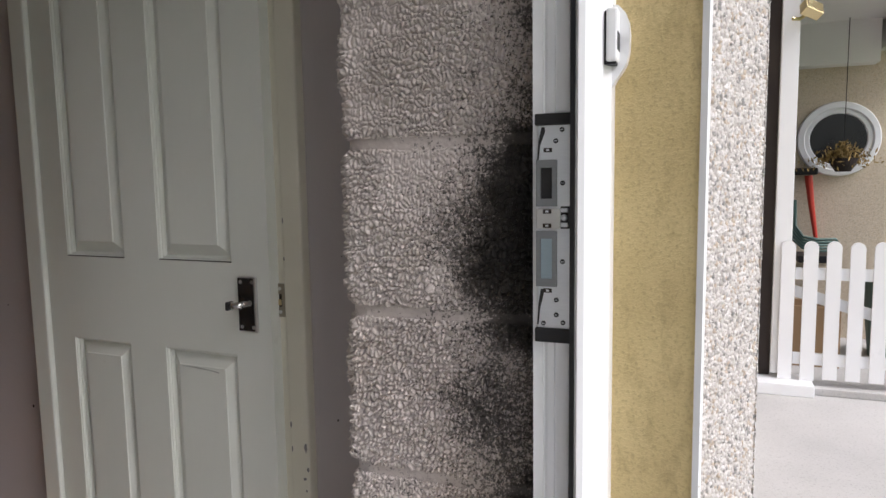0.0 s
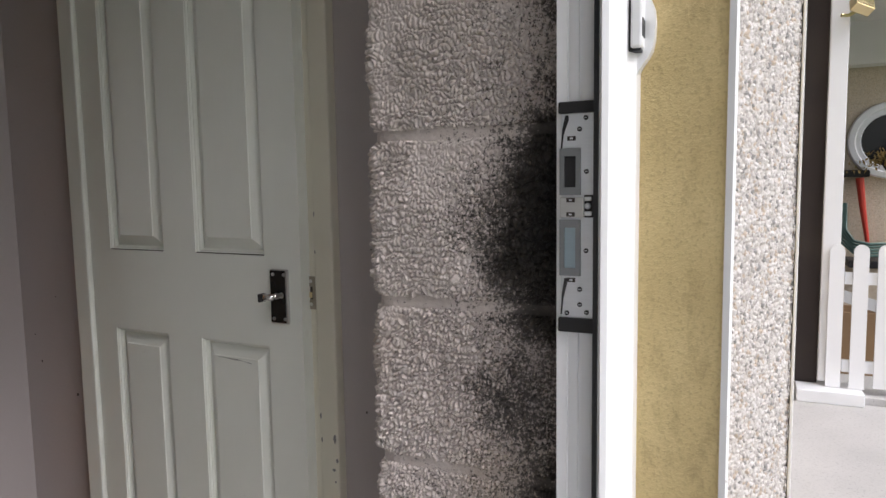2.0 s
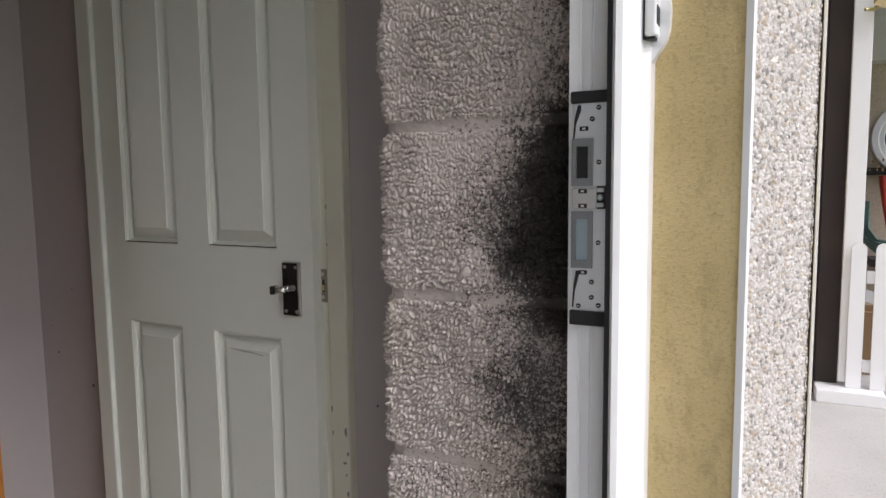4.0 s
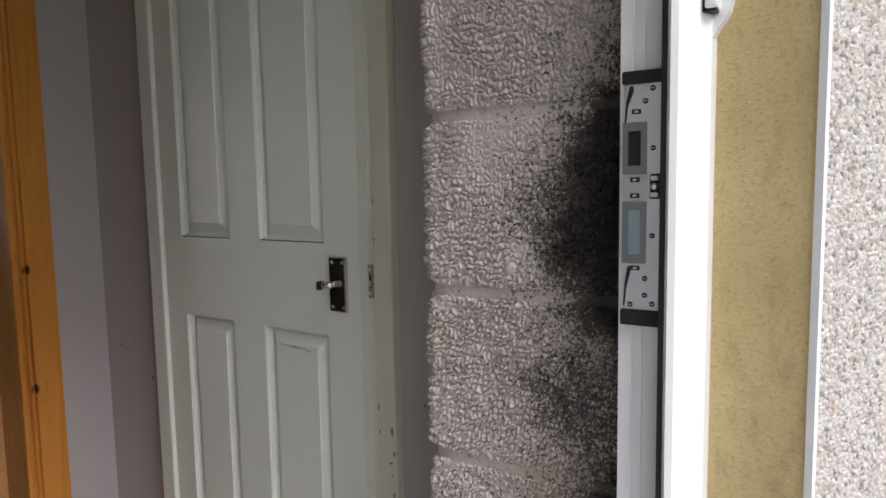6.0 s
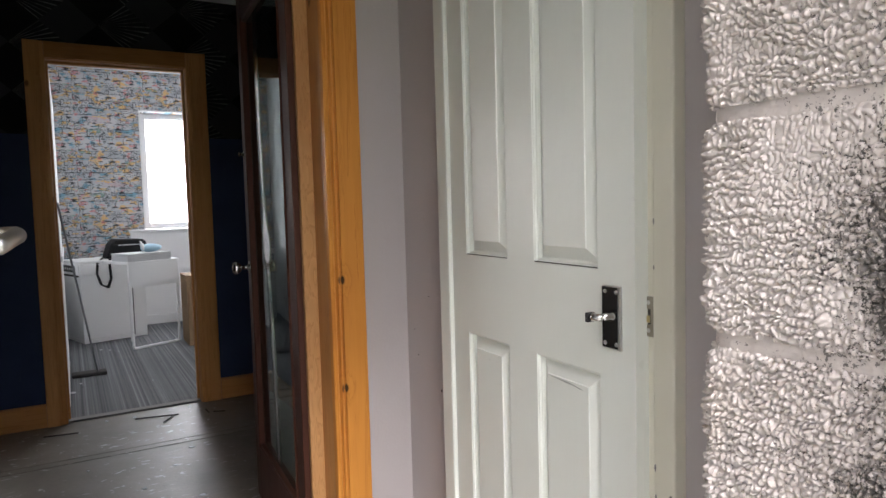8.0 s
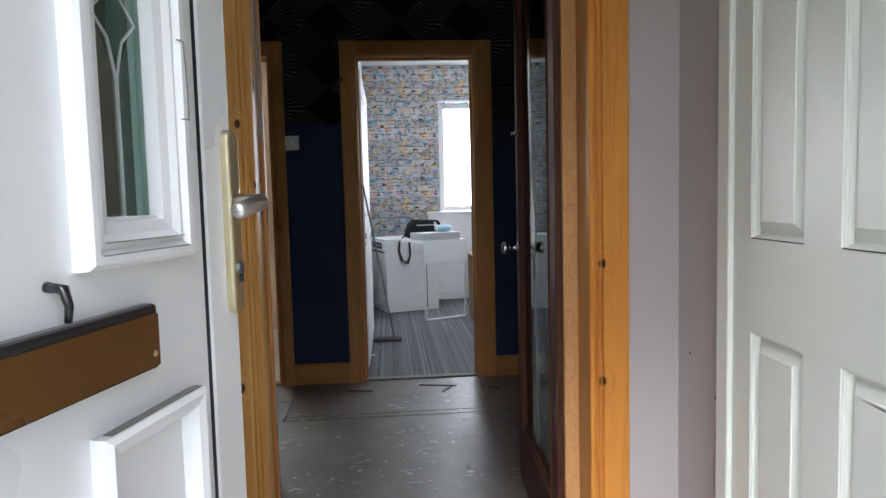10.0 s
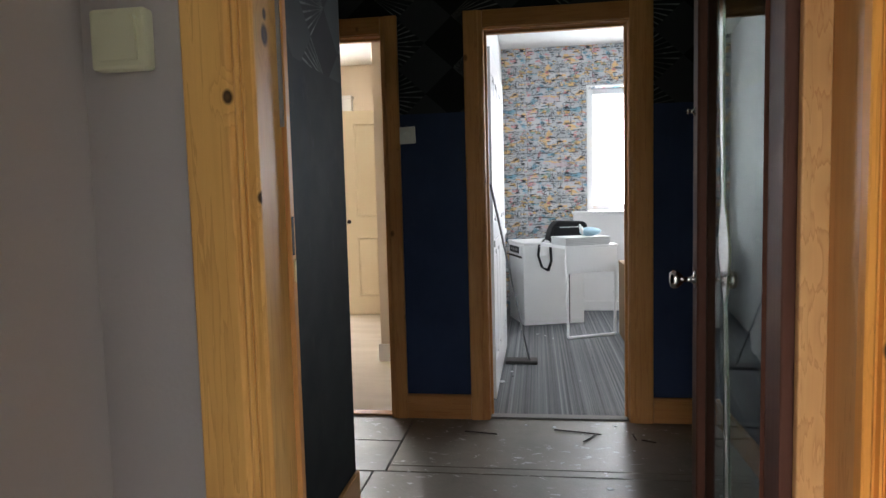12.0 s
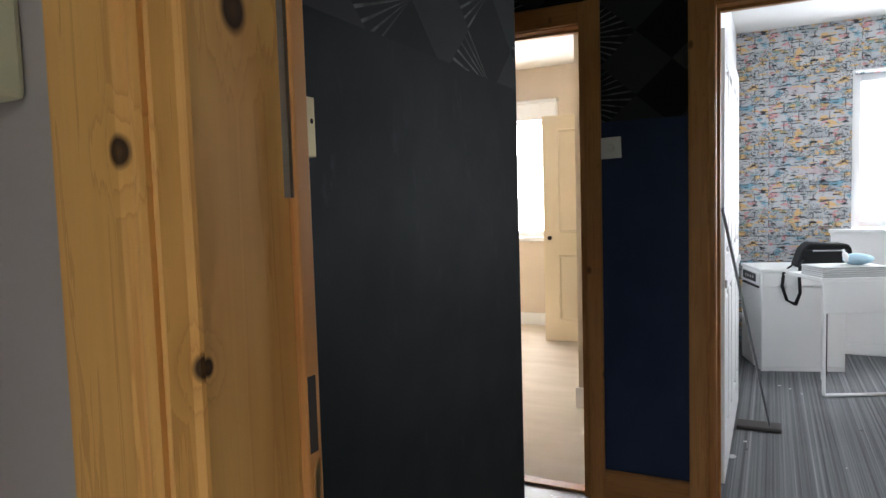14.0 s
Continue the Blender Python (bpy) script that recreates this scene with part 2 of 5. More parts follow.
def artex_material():
    """Pinkish textured paint over blocks, with black mould that creeps in from the door frame."""
    n = Nodes("artex_with_mould")
    p = n.place()
    x, y, z = n.xyz(p)
    soft = n.noise(p, 5, 5)
    c = n.mix(n.ramp(soft, (0.35, 0.0), (0.7, 1.0)), (0.63, 0.565, 0.53), (0.55, 0.485, 0.45))
    c = n.mix(n.math("MULTIPLY", n.ramp(n.noise(p, 3, 3), (0.5, 0.0), (0.75, 1.0)), 0.4), c, (0.55, 0.45, 0.33))
    # how far in from the frame, and how high
    side = n.math("DIVIDE", n.math("ADD", x, 0.60), 0.26, clamp=True)

    def spread(height, reach):
        off = n.math("DIVIDE", n.math("SUBTRACT", z, height), reach)
        return n.math("SUBTRACT", 1.0, n.math("MULTIPLY", off, off), clamp=True)

    deep = n.math("POWER", side, 2.0)
    level = n.math("MULTIPLY", spread(1.12, 0.27), 0.84)
    level = n.math("MAXIMUM", level, n.math("MULTIPLY", spread(0.72, 0.5), 0.40))
    level = n.math("MAXIMUM", level, n.math("MULTIPLY", spread(1.55, 0.6), 0.40))
    level = n.math("MULTIPLY", level, deep)
    level = n.math("ADD", level, n.math("MULTIPLY", spread(0.66, 0.46), 0.10))

    def patch(px, pz, r, amount):
        node = n.add("ShaderNodeVectorMath", i0=n.vec(x, 0.0, z), i1=(px, 0.0, pz))
        node.operation = "DISTANCE"
        near = n.math("SUBTRACT", 1.0, n.math("DIVIDE", node.outputs["Value"], r), clamp=True)
        return n.math("MULTIPLY", near, amount)

    for spot in ((-0.36, 1.17, 0.13, 0.30), (-0.425, 1.065, 0.07, 0.30), (-0.445, 0.855, 0.075, 0.36), (-0.40, 0.99, 0.06, 0.2), (-0.50, 1.12, 0.10, 0.10), (-0.37, 0.72, 0.07, 0.2)):
        level = n.math("ADD", level, patch(*spot))
    spots = n.math("SUBTRACT", n.ramp(n.noise(p, 170, 3, 0.7), (0.3, 0.0), (0.7, 1.0)), 0.5)
    clouds = n.math("SUBTRACT", n.ramp(n.noise(p, 24, 5, 0.7), (0.25, 0.0), (0.75, 1.0)), 0.5)
    pits = n.add("ShaderNodeAttribute")
    pits.attribute_name = "relief"
    hollow = n.ramp(pits.outputs["Fac"], (0.08, 1.0), (0.5, 0.0))
    film = n.math("MULTIPLY_ADD", clouds, 0.30, n.math("MULTIPLY_ADD", spots, 0.16, level))
    tan = n.ramp(film, (0.14, 0.0), (0.38, 0.32), (0.62, 0.88))
    black = n.ramp(film, (0.42, 0.0), (0.66, 0.55), (0.92, 0.95))
    flecks = n.math("SUBTRACT", n.ramp(n.noise(p, 310, 2, 0.6), (0.35, 0.0), (0.65, 1.0)), 0.5)
    crust = n.math("MULTIPLY_ADD", spots, 0.62, n.math("MULTIPLY_ADD", clouds, 0.44, n.math("MULTIPLY_ADD", flecks, 0.25, level)))
    crust = n.math("MULTIPLY", n.ramp(crust, (0.29, 0.0), (0.37, 1.0)), n.math("MULTIPLY_ADD", hollow, 0.30, 0.70))
    c = n.mix(tan, c, (0.125, 0.092, 0.070))
    c = n.mix(black, c, (0.017, 0.015, 0.014))
    c = n.mix(crust, c, (0.010, 0.010, 0.009))
    stray = n.math("MULTIPLY", n.ramp(n.noise(p, 75, 2, 0.5), (0.74, 0.0), (0.78, 1.0)), 0.6)
    c = n.mix(stray, c, (0.05, 0.04, 0.035))
    n.bump(n.noise(p, 420, 3), 0.35, 0.001)
    return n.done(c, n.math("MULTIPLY_ADD", clouds, 0.2, 0.50), Specular_IOR_Level=0.38)


def pebble_material(name, warm=0.0):
    n = Nodes(name)
    p = n.place()
    v = n.add("ShaderNodeTexVoronoi", Vector=p, Scale=190.0)
    pick = n.xyz(v.outputs["Color"])[0]
    c = n.ramp(pick, (0.0, (0.53, 0.495, 0.465)), (0.2, (0.60, 0.57, 0.54)), (0.45, (0.44, 0.41, 0.385)), (0.6, (0.65, 0.62, 0.60)), (0.82, (0.48, 0.40, 0.32)), (0.92, (0.27, 0.26, 0.25)), step=True)
    if warm:
        c = n.mix(warm, c, (0.70, 0.54, 0.30))
    c = n.mix(n.math("MULTIPLY", n.ramp(v.outputs["Distance"], (0.5, 0.0), (0.85, 1.0)), 0.4), c, (0.45, 0.40, 0.33))
    c = n.mix(n.math("MULTIPLY", n.ramp(n.noise(p, 3, 4), (0.5, 0.0), (0.8, 1.0)), 0.3), c, (0.42, 0.34, 0.25))
    n.bump(n.math("SUBTRACT", 1.0, v.outputs["Distance"]), 0.6, 0.004)
    return n.done(c, 0.8)


def render_material():
    """Ochre masonry paint on gritty render."""
    n = Nodes("ochre_render")
    p = n.place()
    c = n.mix(n.ramp(n.noise(p, 6, 5), (0.35, 0.0), (0.7, 1.0)), (0.66, 0.53, 0.27), (0.56, 0.44, 0.21))
    c = n.mix(n.math("MULTIPLY", n.ramp(n.noise(n.scaled(p, 1, 1, 0.4), 35, 4, 0.7), (0.52, 0.0), (0.72, 1.0)), 0.55), c, (0.36, 0.27, 0.13))
    grit = n.noise(p, 190, 3, 0.7)
    c = n.mix(n.math("MULTIPLY", n.ramp(grit, (0.52, 0.0), (0.68, 1.0)), 0.5), c, (0.36, 0.27, 0.13))
    n.bump(grit, 0.7, 0.003)
    return n.done(c, 0.85)


def hall_material(name, navy_a, navy_b):
    """Navy paint below a dado line, near-black paper with silver fan diamonds above it."""
    n = Nodes(name)
    p = n.place()
    x, y, z = n.xyz(p)
    u = n.math("ADD", n.math("SUBTRACT", y, 0.177), n.math("ADD", x, 4.29))
    a0 = n.math("DIVIDE", u, 0.28)
    b0 = n.math("DIVIDE", n.math("SUBTRACT", z, 1.69), 0.254)
    a, b = n.math("ADD", a0, b0), n.math("SUBTRACT", a0, b0)
    fa, fb = n.math("FRACT", n.math("ADD", a, 40.0)), n.math("FRACT", n.math("ADD", b, 40.0))
    odd = n.math("MODULO", n.math("ADD", n.math("FLOOR", n.math("ADD", a, 40.0)), n.math("FLOOR", n.math("ADD", b, 40.0))), 3.0)
    angle = n.math("ARCTAN2", fb, fa)
    rays = n.ramp(n.math("SINE", n.math("MULTIPLY", angle, 46.0)), (0.55, 0.0), (0.8, 1.0))
    rays = n.math("MULTIPLY", rays, n.math("LESS_THAN", odd, 0.5))
    worn = n.ramp(n.noise(p, 12, 4), (0.4, 0.25), (0.6, 1.0))
    tone = n.ramp(n.math("DIVIDE", odd, 3.0), (0.0, (0.012, 0.013, 0.015)), (0.3, (0.03, 0.033, 0.036)), (0.6, (0.009, 0.009, 0.01)), step=True)
    paper = n.mix(n.math("MULTIPLY", n.math("MULTIPLY", rays, worn), 0.5), tone, (0.30, 0.31, 0.30))
    navy = n.mix(n.ramp(n.noise(p, 3, 4), (0.4, 0.0), (0.7, 1.0)), navy_a, navy_b)
    scuff = n.ramp(n.noise(n.scaled(p, 1, 1, 0.35), 14, 5, 0.7), (0.6, 0.0), (0.78, 1.0))
    navy = n.mix(n.math("MULTIPLY", scuff, 0.2), navy, (0.09, 0.10, 0.12))
    above = n.math("GREATER_THAN", z, 1.592)
    c = n.mix(above, navy, paper)
    n.bump(n.math("ADD", n.noise(p, 150, 3), n.math("MULTIPLY", rays, above)), 0.2, 0.001)
    return n.done(c, n.math("MULTIPLY_ADD", n.noise(p, 6, 4), 0.2, 0.6), Specular_IOR_Level=0.12)


def graffiti_material():
    """Wallpaper of pale painted bricks with colour patches and black scrawl, repeating every 0.64 m."""
    n = Nodes("graffiti_brick_paper")
    x, y, z = n.xyz(n.place())
    row = n.math("FLOOR", n.math("DIVIDE", z, 0.0712))
    shift = n.math("MULTIPLY", n.math("MODULO", row, 2.0), 0.5)
    across = n.math("ADD", n.math("DIVIDE", y, 0.2133), shift)
    col = n.math("FLOOR", across)
    fx, fz = n.math("FRACT", across), n.math("FRACT", n.math("DIVIDE", z, 0.0712))
    key = n.vec(n.math("MODULO", n.math("ADD", row, 90.0), 9.0), n.math("MODULO", n.math("ADD", col, 90.0), 3.0), 0.0)
    white = n.add("ShaderNodeTexWhiteNoise", Vector=key)
    brick = n.ramp(white.outputs["Value"], (0.0, (0.50, 0.51, 0.53)), (0.30, (0.42, 0.44, 0.47)), (0.55, (0.57, 0.57, 0.58)), (0.76, (0.66, 0.38, 0.14)), (0.82, (0.45, 0.50, 0.55)), (0.90, (0.62, 0.50, 0.22)), (0.95, (0.52, 0.40, 0.42)), step=True)
    rep = n.vec(n.math("MODULO", n.math("ADD", y, 6.4), 0.64), 0.0, n.math("MODULO", z, 0.6408))
    pale = n.noise(rep, 16, 4, 0.7)
    brick = n.mix(n.ramp(pale, (0.44, 0.0), (0.56, 0.7)), brick, (0.54, 0.56, 0.60))
    for offset, lo, tone in ((3.1, 0.56, (0.80, 0.46, 0.08)), (7.7, 0.59, (0.09, 0.36, 0.52)), (11.3, 0.60, (0.68, 0.20, 0.20)), (15.9, 0.63, (0.18, 0.36, 0.28))):
        shifted = n.add("ShaderNodeVectorMath", i0=n.scaled(rep, 0.8, 1, 1.6), i1=(offset, offset, 0.0)).outputs[0]
        brick = n.mix(n.ramp(n.noise(shifted, 14, 3, 0.6), (lo, 0.0), (lo + 0.05, 0.7)), brick, tone)
    scr = n.noise(n.scaled(rep, 1.5, 1, 0.8), 26, 2, 0.5, 2.4)
    lines = n.ramp(n.math("ABSOLUTE", n.math("SUBTRACT", scr, 0.5)), (0.018, 1.0), (0.036, 0.0))
    where = n.ramp(n.noise(rep, 8, 2), (0.47, 0.0), (0.51, 1.0))
    c = n.mix(n.math("MULTIPLY", n.math("MULTIPLY", lines, where), 0.95), brick, (0.02, 0.022, 0.025))
    slabs = n.noise(n.scaled(rep, 0.7, 1, 3.2), 20, 1, 0.4)
    c = n.mix(n.ramp(slabs, (0.612, 0.0), (0.632, 0.95)), c, (0.02, 0.022, 0.025))
    joint = n.math("MAXIMUM", n.math("LESS_THAN", fz, 0.14), n.math("LESS_THAN", fx, 0.045))
    ragged = n.ramp(n.noise(rep, 30, 3), (0.42, 0.0), (0.56, 0.85))
    c = n.mix(n.math("MULTIPLY", joint, ragged), c, (0.07, 0.075, 0.085))
    return n.done(c, 0.75)


def stripe_carpet():
    n = Nodes("grey_striped_carpet")
    p = n.place()
    x, y, z = n.xyz(p)
    lane = n.vec(n.math("MULTIPLY", x, 0.12), n.math("MULTIPLY", y, 55.0), 0.0)
    s = n.noise(lane, 1.0, 5, 0.75)
    wide = n.noise(n.vec(n.math("MULTIPLY", x, 0.05), n.math("MULTIPLY", y, 9.0), 0.0), 1.0, 2)
    c = n.ramp(s, (0.38, (0.05, 0.052, 0.056)), (0.48, (0.115, 0.118, 0.124)), (0.56, (0.17, 0.175, 0.18)), (0.66, (0.29, 0.295, 0.30)))
    c = n.mix(n.math("MULTIPLY", wide, 0.35), c, (0.10, 0.105, 0.115))
    c = n.mix(n.math("MULTIPLY", n.ramp(n.noise(p, 4, 5), (0.55, 0.0), (0.8, 1.0)), 0.3), c, (0.2, 0.19, 0.17))
    n.bump(n.noise(p, 380, 2), 0.6, 0.003)
    return n.done(c, 0.9)


def beige_carpet():
    n = Nodes("beige_carpet")
    p = n.place()
    c = n.mix(n.ramp(n.noise(n.scaled(p, 2.5, 0.6, 1), 3, 5), (0.35, 0.0), (0.7, 1.0)), (0.60, 0.52, 0.42), (0.52, 0.44, 0.34))
    n.bump(n.noise(p, 300, 3), 0.6, 0.004)
    return n.done(c, 0.95)


def hall_floor_material():
    """Old grey hardboard with paint splashes, scuffs and dirt."""
    n = Nodes("paint_splashed_board")
    p = n.place()
    c = n.mix(n.ramp(n.noise(p, 3.5, 6, 0.65), (0.35, 0.0), (0.7, 1.0)), (0.185, 0.159, 0.129), (0.125, 0.108, 0.086))
    c = n.mix(n.math("MULTIPLY", n.ramp(n.noise(p, 26, 5, 0.7), (0.55, 0.0), (0.75, 1.0)), 0.4), c, (0.085, 0.075, 0.065))
    flecks = n.ramp(n.noise(n.scaled(p, 1.7, 0.8, 1), 17, 4, 0.65, 0.8), (0.62, 0.0), (0.65, 1.0))
    zone = n.ramp(n.noise(p, 2.2, 2), (0.42, 0.0), (0.55, 1.0))
    c = n.mix(n.math("MULTIPLY", n.math("MULTIPLY", flecks, zone), 0.8), c, (0.55, 0.54, 0.52))
    n.bump(n.noise(p, 60, 4), 0.3, 0.002)
    return n.done(c, n.math("MULTIPLY_ADD", n.noise(p, 5, 4), 0.25, 0.30))


def concrete_material():
    n = Nodes("concrete_path")
    p = n.place()
    c = n.mix(n.ramp(n.noise(p, 1.5, 6, 0.6), (0.35, 0.0), (0.7, 1.0)), (0.50, 0.49, 0.475), (0.42, 0.412, 0.40))
    c = n.mix(n.math("MULTIPLY", n.ramp(n.noise(p, 90, 3, 0.6), (0.55, 0.0), (0.7, 1.0)), 0.35), c, (0.17, 0.165, 0.155))
    x, y, z = n.xyz(p)
    grass = n.mix(n.noise(p, 14, 5), (0.06, 0.11, 0.02), (0.13, 0.20, 0.05))
    c = n.mix(n.math("GREATER_THAN", n.math("ADD", x, n.math("MULTIPLY", n.noise(p, 3, 3), 0.2)), 2.6), c, grass)
    n.bump(n.noise(p, 120, 4), 0.5, 0.004)
    return n.done(c, 0.9)


ARTEX, PEBBLE, PEBBLE_WARM, OCHRE, HALL = artex_material(), pebble_material("pebbledash_pale"), pebble_material("pebbledash_warm", 0.45), render_material(), hall_material("navy_paint_and_fan_paper", (0.036, 0.051, 0.102), (0.028, 0.040, 0.082))
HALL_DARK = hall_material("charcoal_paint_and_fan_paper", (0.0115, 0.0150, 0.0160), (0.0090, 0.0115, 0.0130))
GRAFFITI, STRIPES, BEIGE, HALL_FLOOR, CONCRETE = graffiti_material(), stripe_carpet(), beige_carpet(), hall_floor_material(), concrete_material()


# ---- mesh helpers ----
def box(bm, x0, x1, y0, y1, z0, z1, bevel=0.0):
    """Adds a box to bm, with its edges eased."""
    m = Matrix.Translation(((x0 + x1) / 2, (y0 + y1) / 2, (z0 + z1) / 2)) @ Matrix.Diagonal((abs(x1 - x0), abs(y1 - y0), abs(z1 - z0), 1))
    verts = bmesh.ops.create_cube(bm, size=1, matrix=m)["verts"]
    if bevel:
        edges = list({e for v in verts for e in v.link_edges})
        bmesh.ops.bevel(bm, geom=edges, offset=bevel, segments=2, profile=0.5, affect="EDGES")
    return bm


def boxed(*args, bevel=0.0):
    return box(bmesh.new(), *args, bevel=bevel)


def prism(bm, outline, a, b, axis="z"):
    """Extrudes a plan outline from a to b along an axis. For z the outline is (x, y), for y (x, z), for x (y, z)."""
    def at(p, h):
        return {"z": (p[0], p[1], h), "y": (p[0], h, p[1]), "x": (h, p[0], p[1])}[axis]
    low = [bm.verts.new(at(p, a)) for p in outline]
    high = [bm.verts.new(at(p, b)) for p in outline]
    n = len(outline)
    for k in range(n):
        bm.faces.new((low[k], low[(k + 1) % n], high[(k + 1) % n], high[k]))
    bm.faces.new(low[::-1])
    bm.faces.new(high)
    bmesh.ops.recalc_face_normals(bm, faces=bm.faces[:])
    return bm


def tube(bm, points, radius, sides=12):
    """A round bar along a line of points."""
    rings = []
    pts = [Vector(p) for p in points]
    for k, p in enumerate(pts):
        d = (pts[min(k + 1, len(pts) - 1)] - pts[max(k - 1, 0)]).normalized()
        u = d.orthogonal().normalized() if k == 0 else (rings[-1][1] - d * rings[-1][1].dot(d)).normalized()
        v = d.cross(u)
        r = radius[k] if isinstance(radius, (list, tuple)) else radius
        ring = [bm.verts.new(p + (u * math.cos(2 * math.pi * j / sides) + v * math.sin(2 * math.pi * j / sides)) * r) for j in range(sides)]
        rings.append((ring, u))
    for (a, _), (b, _) in zip(rings, rings[1:]):
        for j in range(sides):
            bm.faces.new((a[j], a[(j + 1) % sides], b[(j + 1) % sides], b[j]))
    bm.faces.new(rings[0][0][::-1])
    bm.faces.new(rings[-1][0])
    bmesh.ops.recalc_face_normals(bm, faces=bm.faces[:])
    return bm


def lathe(bm, profile, m, sides=24):
    """Turns a profile of (radius, height) round m's z axis."""
    rings = [[bm.verts.new(m @ Vector((r * math.cos(2 * math.pi * j / sides), r * math.sin(2 * math.pi * j / sides), h))) for j in range(sides)] for r, h in profile]
    for a, b in zip(rings, rings[1:]):
        for j in range(sides):
            bm.faces.new((a[j], a[(j + 1) % sides], b[(j + 1) % sides], b[j]))
    bm.faces.new(rings[0][::-1])
    bm.faces.new(rings[-1])
    bmesh.ops.recalc_face_normals(bm, faces=bm.faces[:])
    return bm


def mesh_of(name, bm, material, smooth=False):
    data = bpy.data.meshes.new(name)
    bm.to_mesh(data)
    bm.free()
    data.materials.append(material)
    if smooth:
        for poly in data.polygons:
            poly.use_smooth = True
    return data


def thing(name, label, category, m=None, group=""):
    ob = new(name)
    ob.empty_display_size = 0.05
    if m is not None:
        ob.matrix_world = m
    return tagged(ob, label, category, group)


def part(name, bm, material, parent, label="", smooth=False):
    ob = new(name, mesh_of(name, bm, material, smooth))
    ob.parent = parent
    return tagged(ob, label)


def solo(name, bm, material, label, category, smooth=False, group=""):
    return tagged(new(name, mesh_of(name, bm, material, smooth)), label, category, group)


def structure(name, bm, material, label, category, smooth=False):
    return tagged(new(name, mesh_of(name, bm, material, smooth)), label, category, kind="structure")


def wall_bm(axis, a0, a1, lo, hi, z0, z1, holes=()):
    """A wall between a0 and a1 across its axis and lo to hi along it, with holes (lo, hi, z0, z1) right through it."""
    bm = bmesh.new()

    def put(l, h, b, t):
        if h - l > 1e-4 and t - b > 1e-4:
            if axis == "x":
                box(bm, a0, a1, l, h, b, t)
            else:
                box(bm, l, h, a0, a1, b, t)
    cuts = sorted({lo, hi, *(v for h in holes for v in h[:2])})
    for l, h in zip(cuts, cuts[1:]):
        low = z0
        for hole in sorted((q for q in holes if q[0] <= l and q[1] >= h), key=lambda q: q[2]):
            put(l, h, low, hole[2])
            low = hole[3]
        put(l, h, low, z1)
    return bm


def frame_at(x, y, z, ux, uy):
    """A pose whose x axis runs along (ux, uy) on the plan."""
    return pose(x, y, z, 0, 0, math.degrees(math.atan2(uy, ux)))


def fielded(u0, u1, v0, v1, steps):
    """A sunk and fielded panel in a face at y = 0 that looks towards -y: steps of (inset, depth)."""
    bm = bmesh.new()
    rings = []
    for inset, depth in steps:
        rings.append([bm.verts.new((u, depth, v)) for u, v in ((u0 + inset, v0 + inset), (u1 - inset, v0 + inset), (u1 - inset, v1 - inset), (u0 + inset, v1 - inset))])
    for a, b in zip(rings, rings[1:]):
        for k in range(4):
            bm.faces.new((a[k], a[(k + 1) % 4], b[(k + 1) % 4], b[k]))
    bm.faces.new(rings[-1])
    bmesh.ops.recalc_face_normals(bm, faces=bm.faces[:])
    return bm


FIELD = [(0.0, 0.0), (0.0012, 0.0022), (0.0030, 0.0026), (0.0042, 0.0075), (0.0058, 0.0080), (0.0090, 0.0155), (0.0112, 0.0160), (0.0335, 0.0035), (0.0345, 0.0012)]


def leaf_bm(width, height, thick, holes):
    """A door leaf with holes through its front half for panels, and a flat back."""
    bm = wall_bm("y", 0, thick * 0.5, 0, width, 0, height, holes)
    box(bm, 0, width, thick * 0.5 + 0.0002, thick, 0, height)
    return bm


# ---- ground and shell of the house ----
structure("ground", boxed(-400, 400, -400, 400, -0.4, -0.12), CONCRETE, "pale grey worn concrete path and yard", "ground")
structure("floor_vestibule", boxed(-1.99, -0.345, 0.0, 1.40, -0.1, 0.0), HALL_FLOOR, "grey bare board floor of the entrance lobby", "floor")
structure("threshold", boxed(-0.345, -0.12, 0.14, 1.19, -0.12, 0.02, bevel=0.006), UPVC, "white plastic door threshold on a low step", "threshold")
structure("doorstep", boxed(-0.12, 0.35, -0.1, 1.12, -0.12, -0.03, bevel=0.01), CONCRETE, "worn concrete doorstep", "step")

structure("wall_vestibule_north", boxed(-1.99, -0.345, 1.385, 1.5, 0, 2.4), TAUPE, "mauve-grey painted plaster wall with scuffs", "wall")
structure("wall_vestibule_south", boxed(-1.856, -0.345, -0.06, 0.06, 0, 2.4), TAUPE, "mauve-grey painted plaster wall", "wall")
structure("wall_inner", wall_bm("x", -1.967, -1.856, -0.06, 1.385, 0, 2.4, [(0.300, 1.165, 0, 2.02)]), TAUPE, "mauve-grey wall round the inner doorway", "wall")
structure("ceiling_vestibule", boxed(-1.99, -0.14, -0.06, 1.5, 2.4, 2.5), CEILING, "white lobby ceiling", "ceiling")
structure("wall_front_south", boxed(-0.345, -0.14, -3.0, 0.16, -0.12, 2.9), OCHRE, "ochre rendered front wall beside the door", "wall")
structure("wall_front_head", boxed(-0.345, -0.14, 0.16, 1.172, 2.09, 2.9), OCHRE, "ochre rendered wall over the front door", "wall")
structure("wall_front_core", boxed(-0.345, -0.15, 1.20, 1.60, -0.12, 2.9), OCHRE, "front wall pier of the house", "wall")
structure("wall_front_return", boxed(-3.0, -0.345, 1.5, 1.6, -0.12, 2.9), PEBBLE, "pebbledashed side of the entrance", "wall")
structure("wall_house_north", boxed(-0.75, -0.55, 1.6, 4.7, -0.12, 2.9), PEBBLE_WARM, "pebbledashed house wall set back from the pier", "wall")

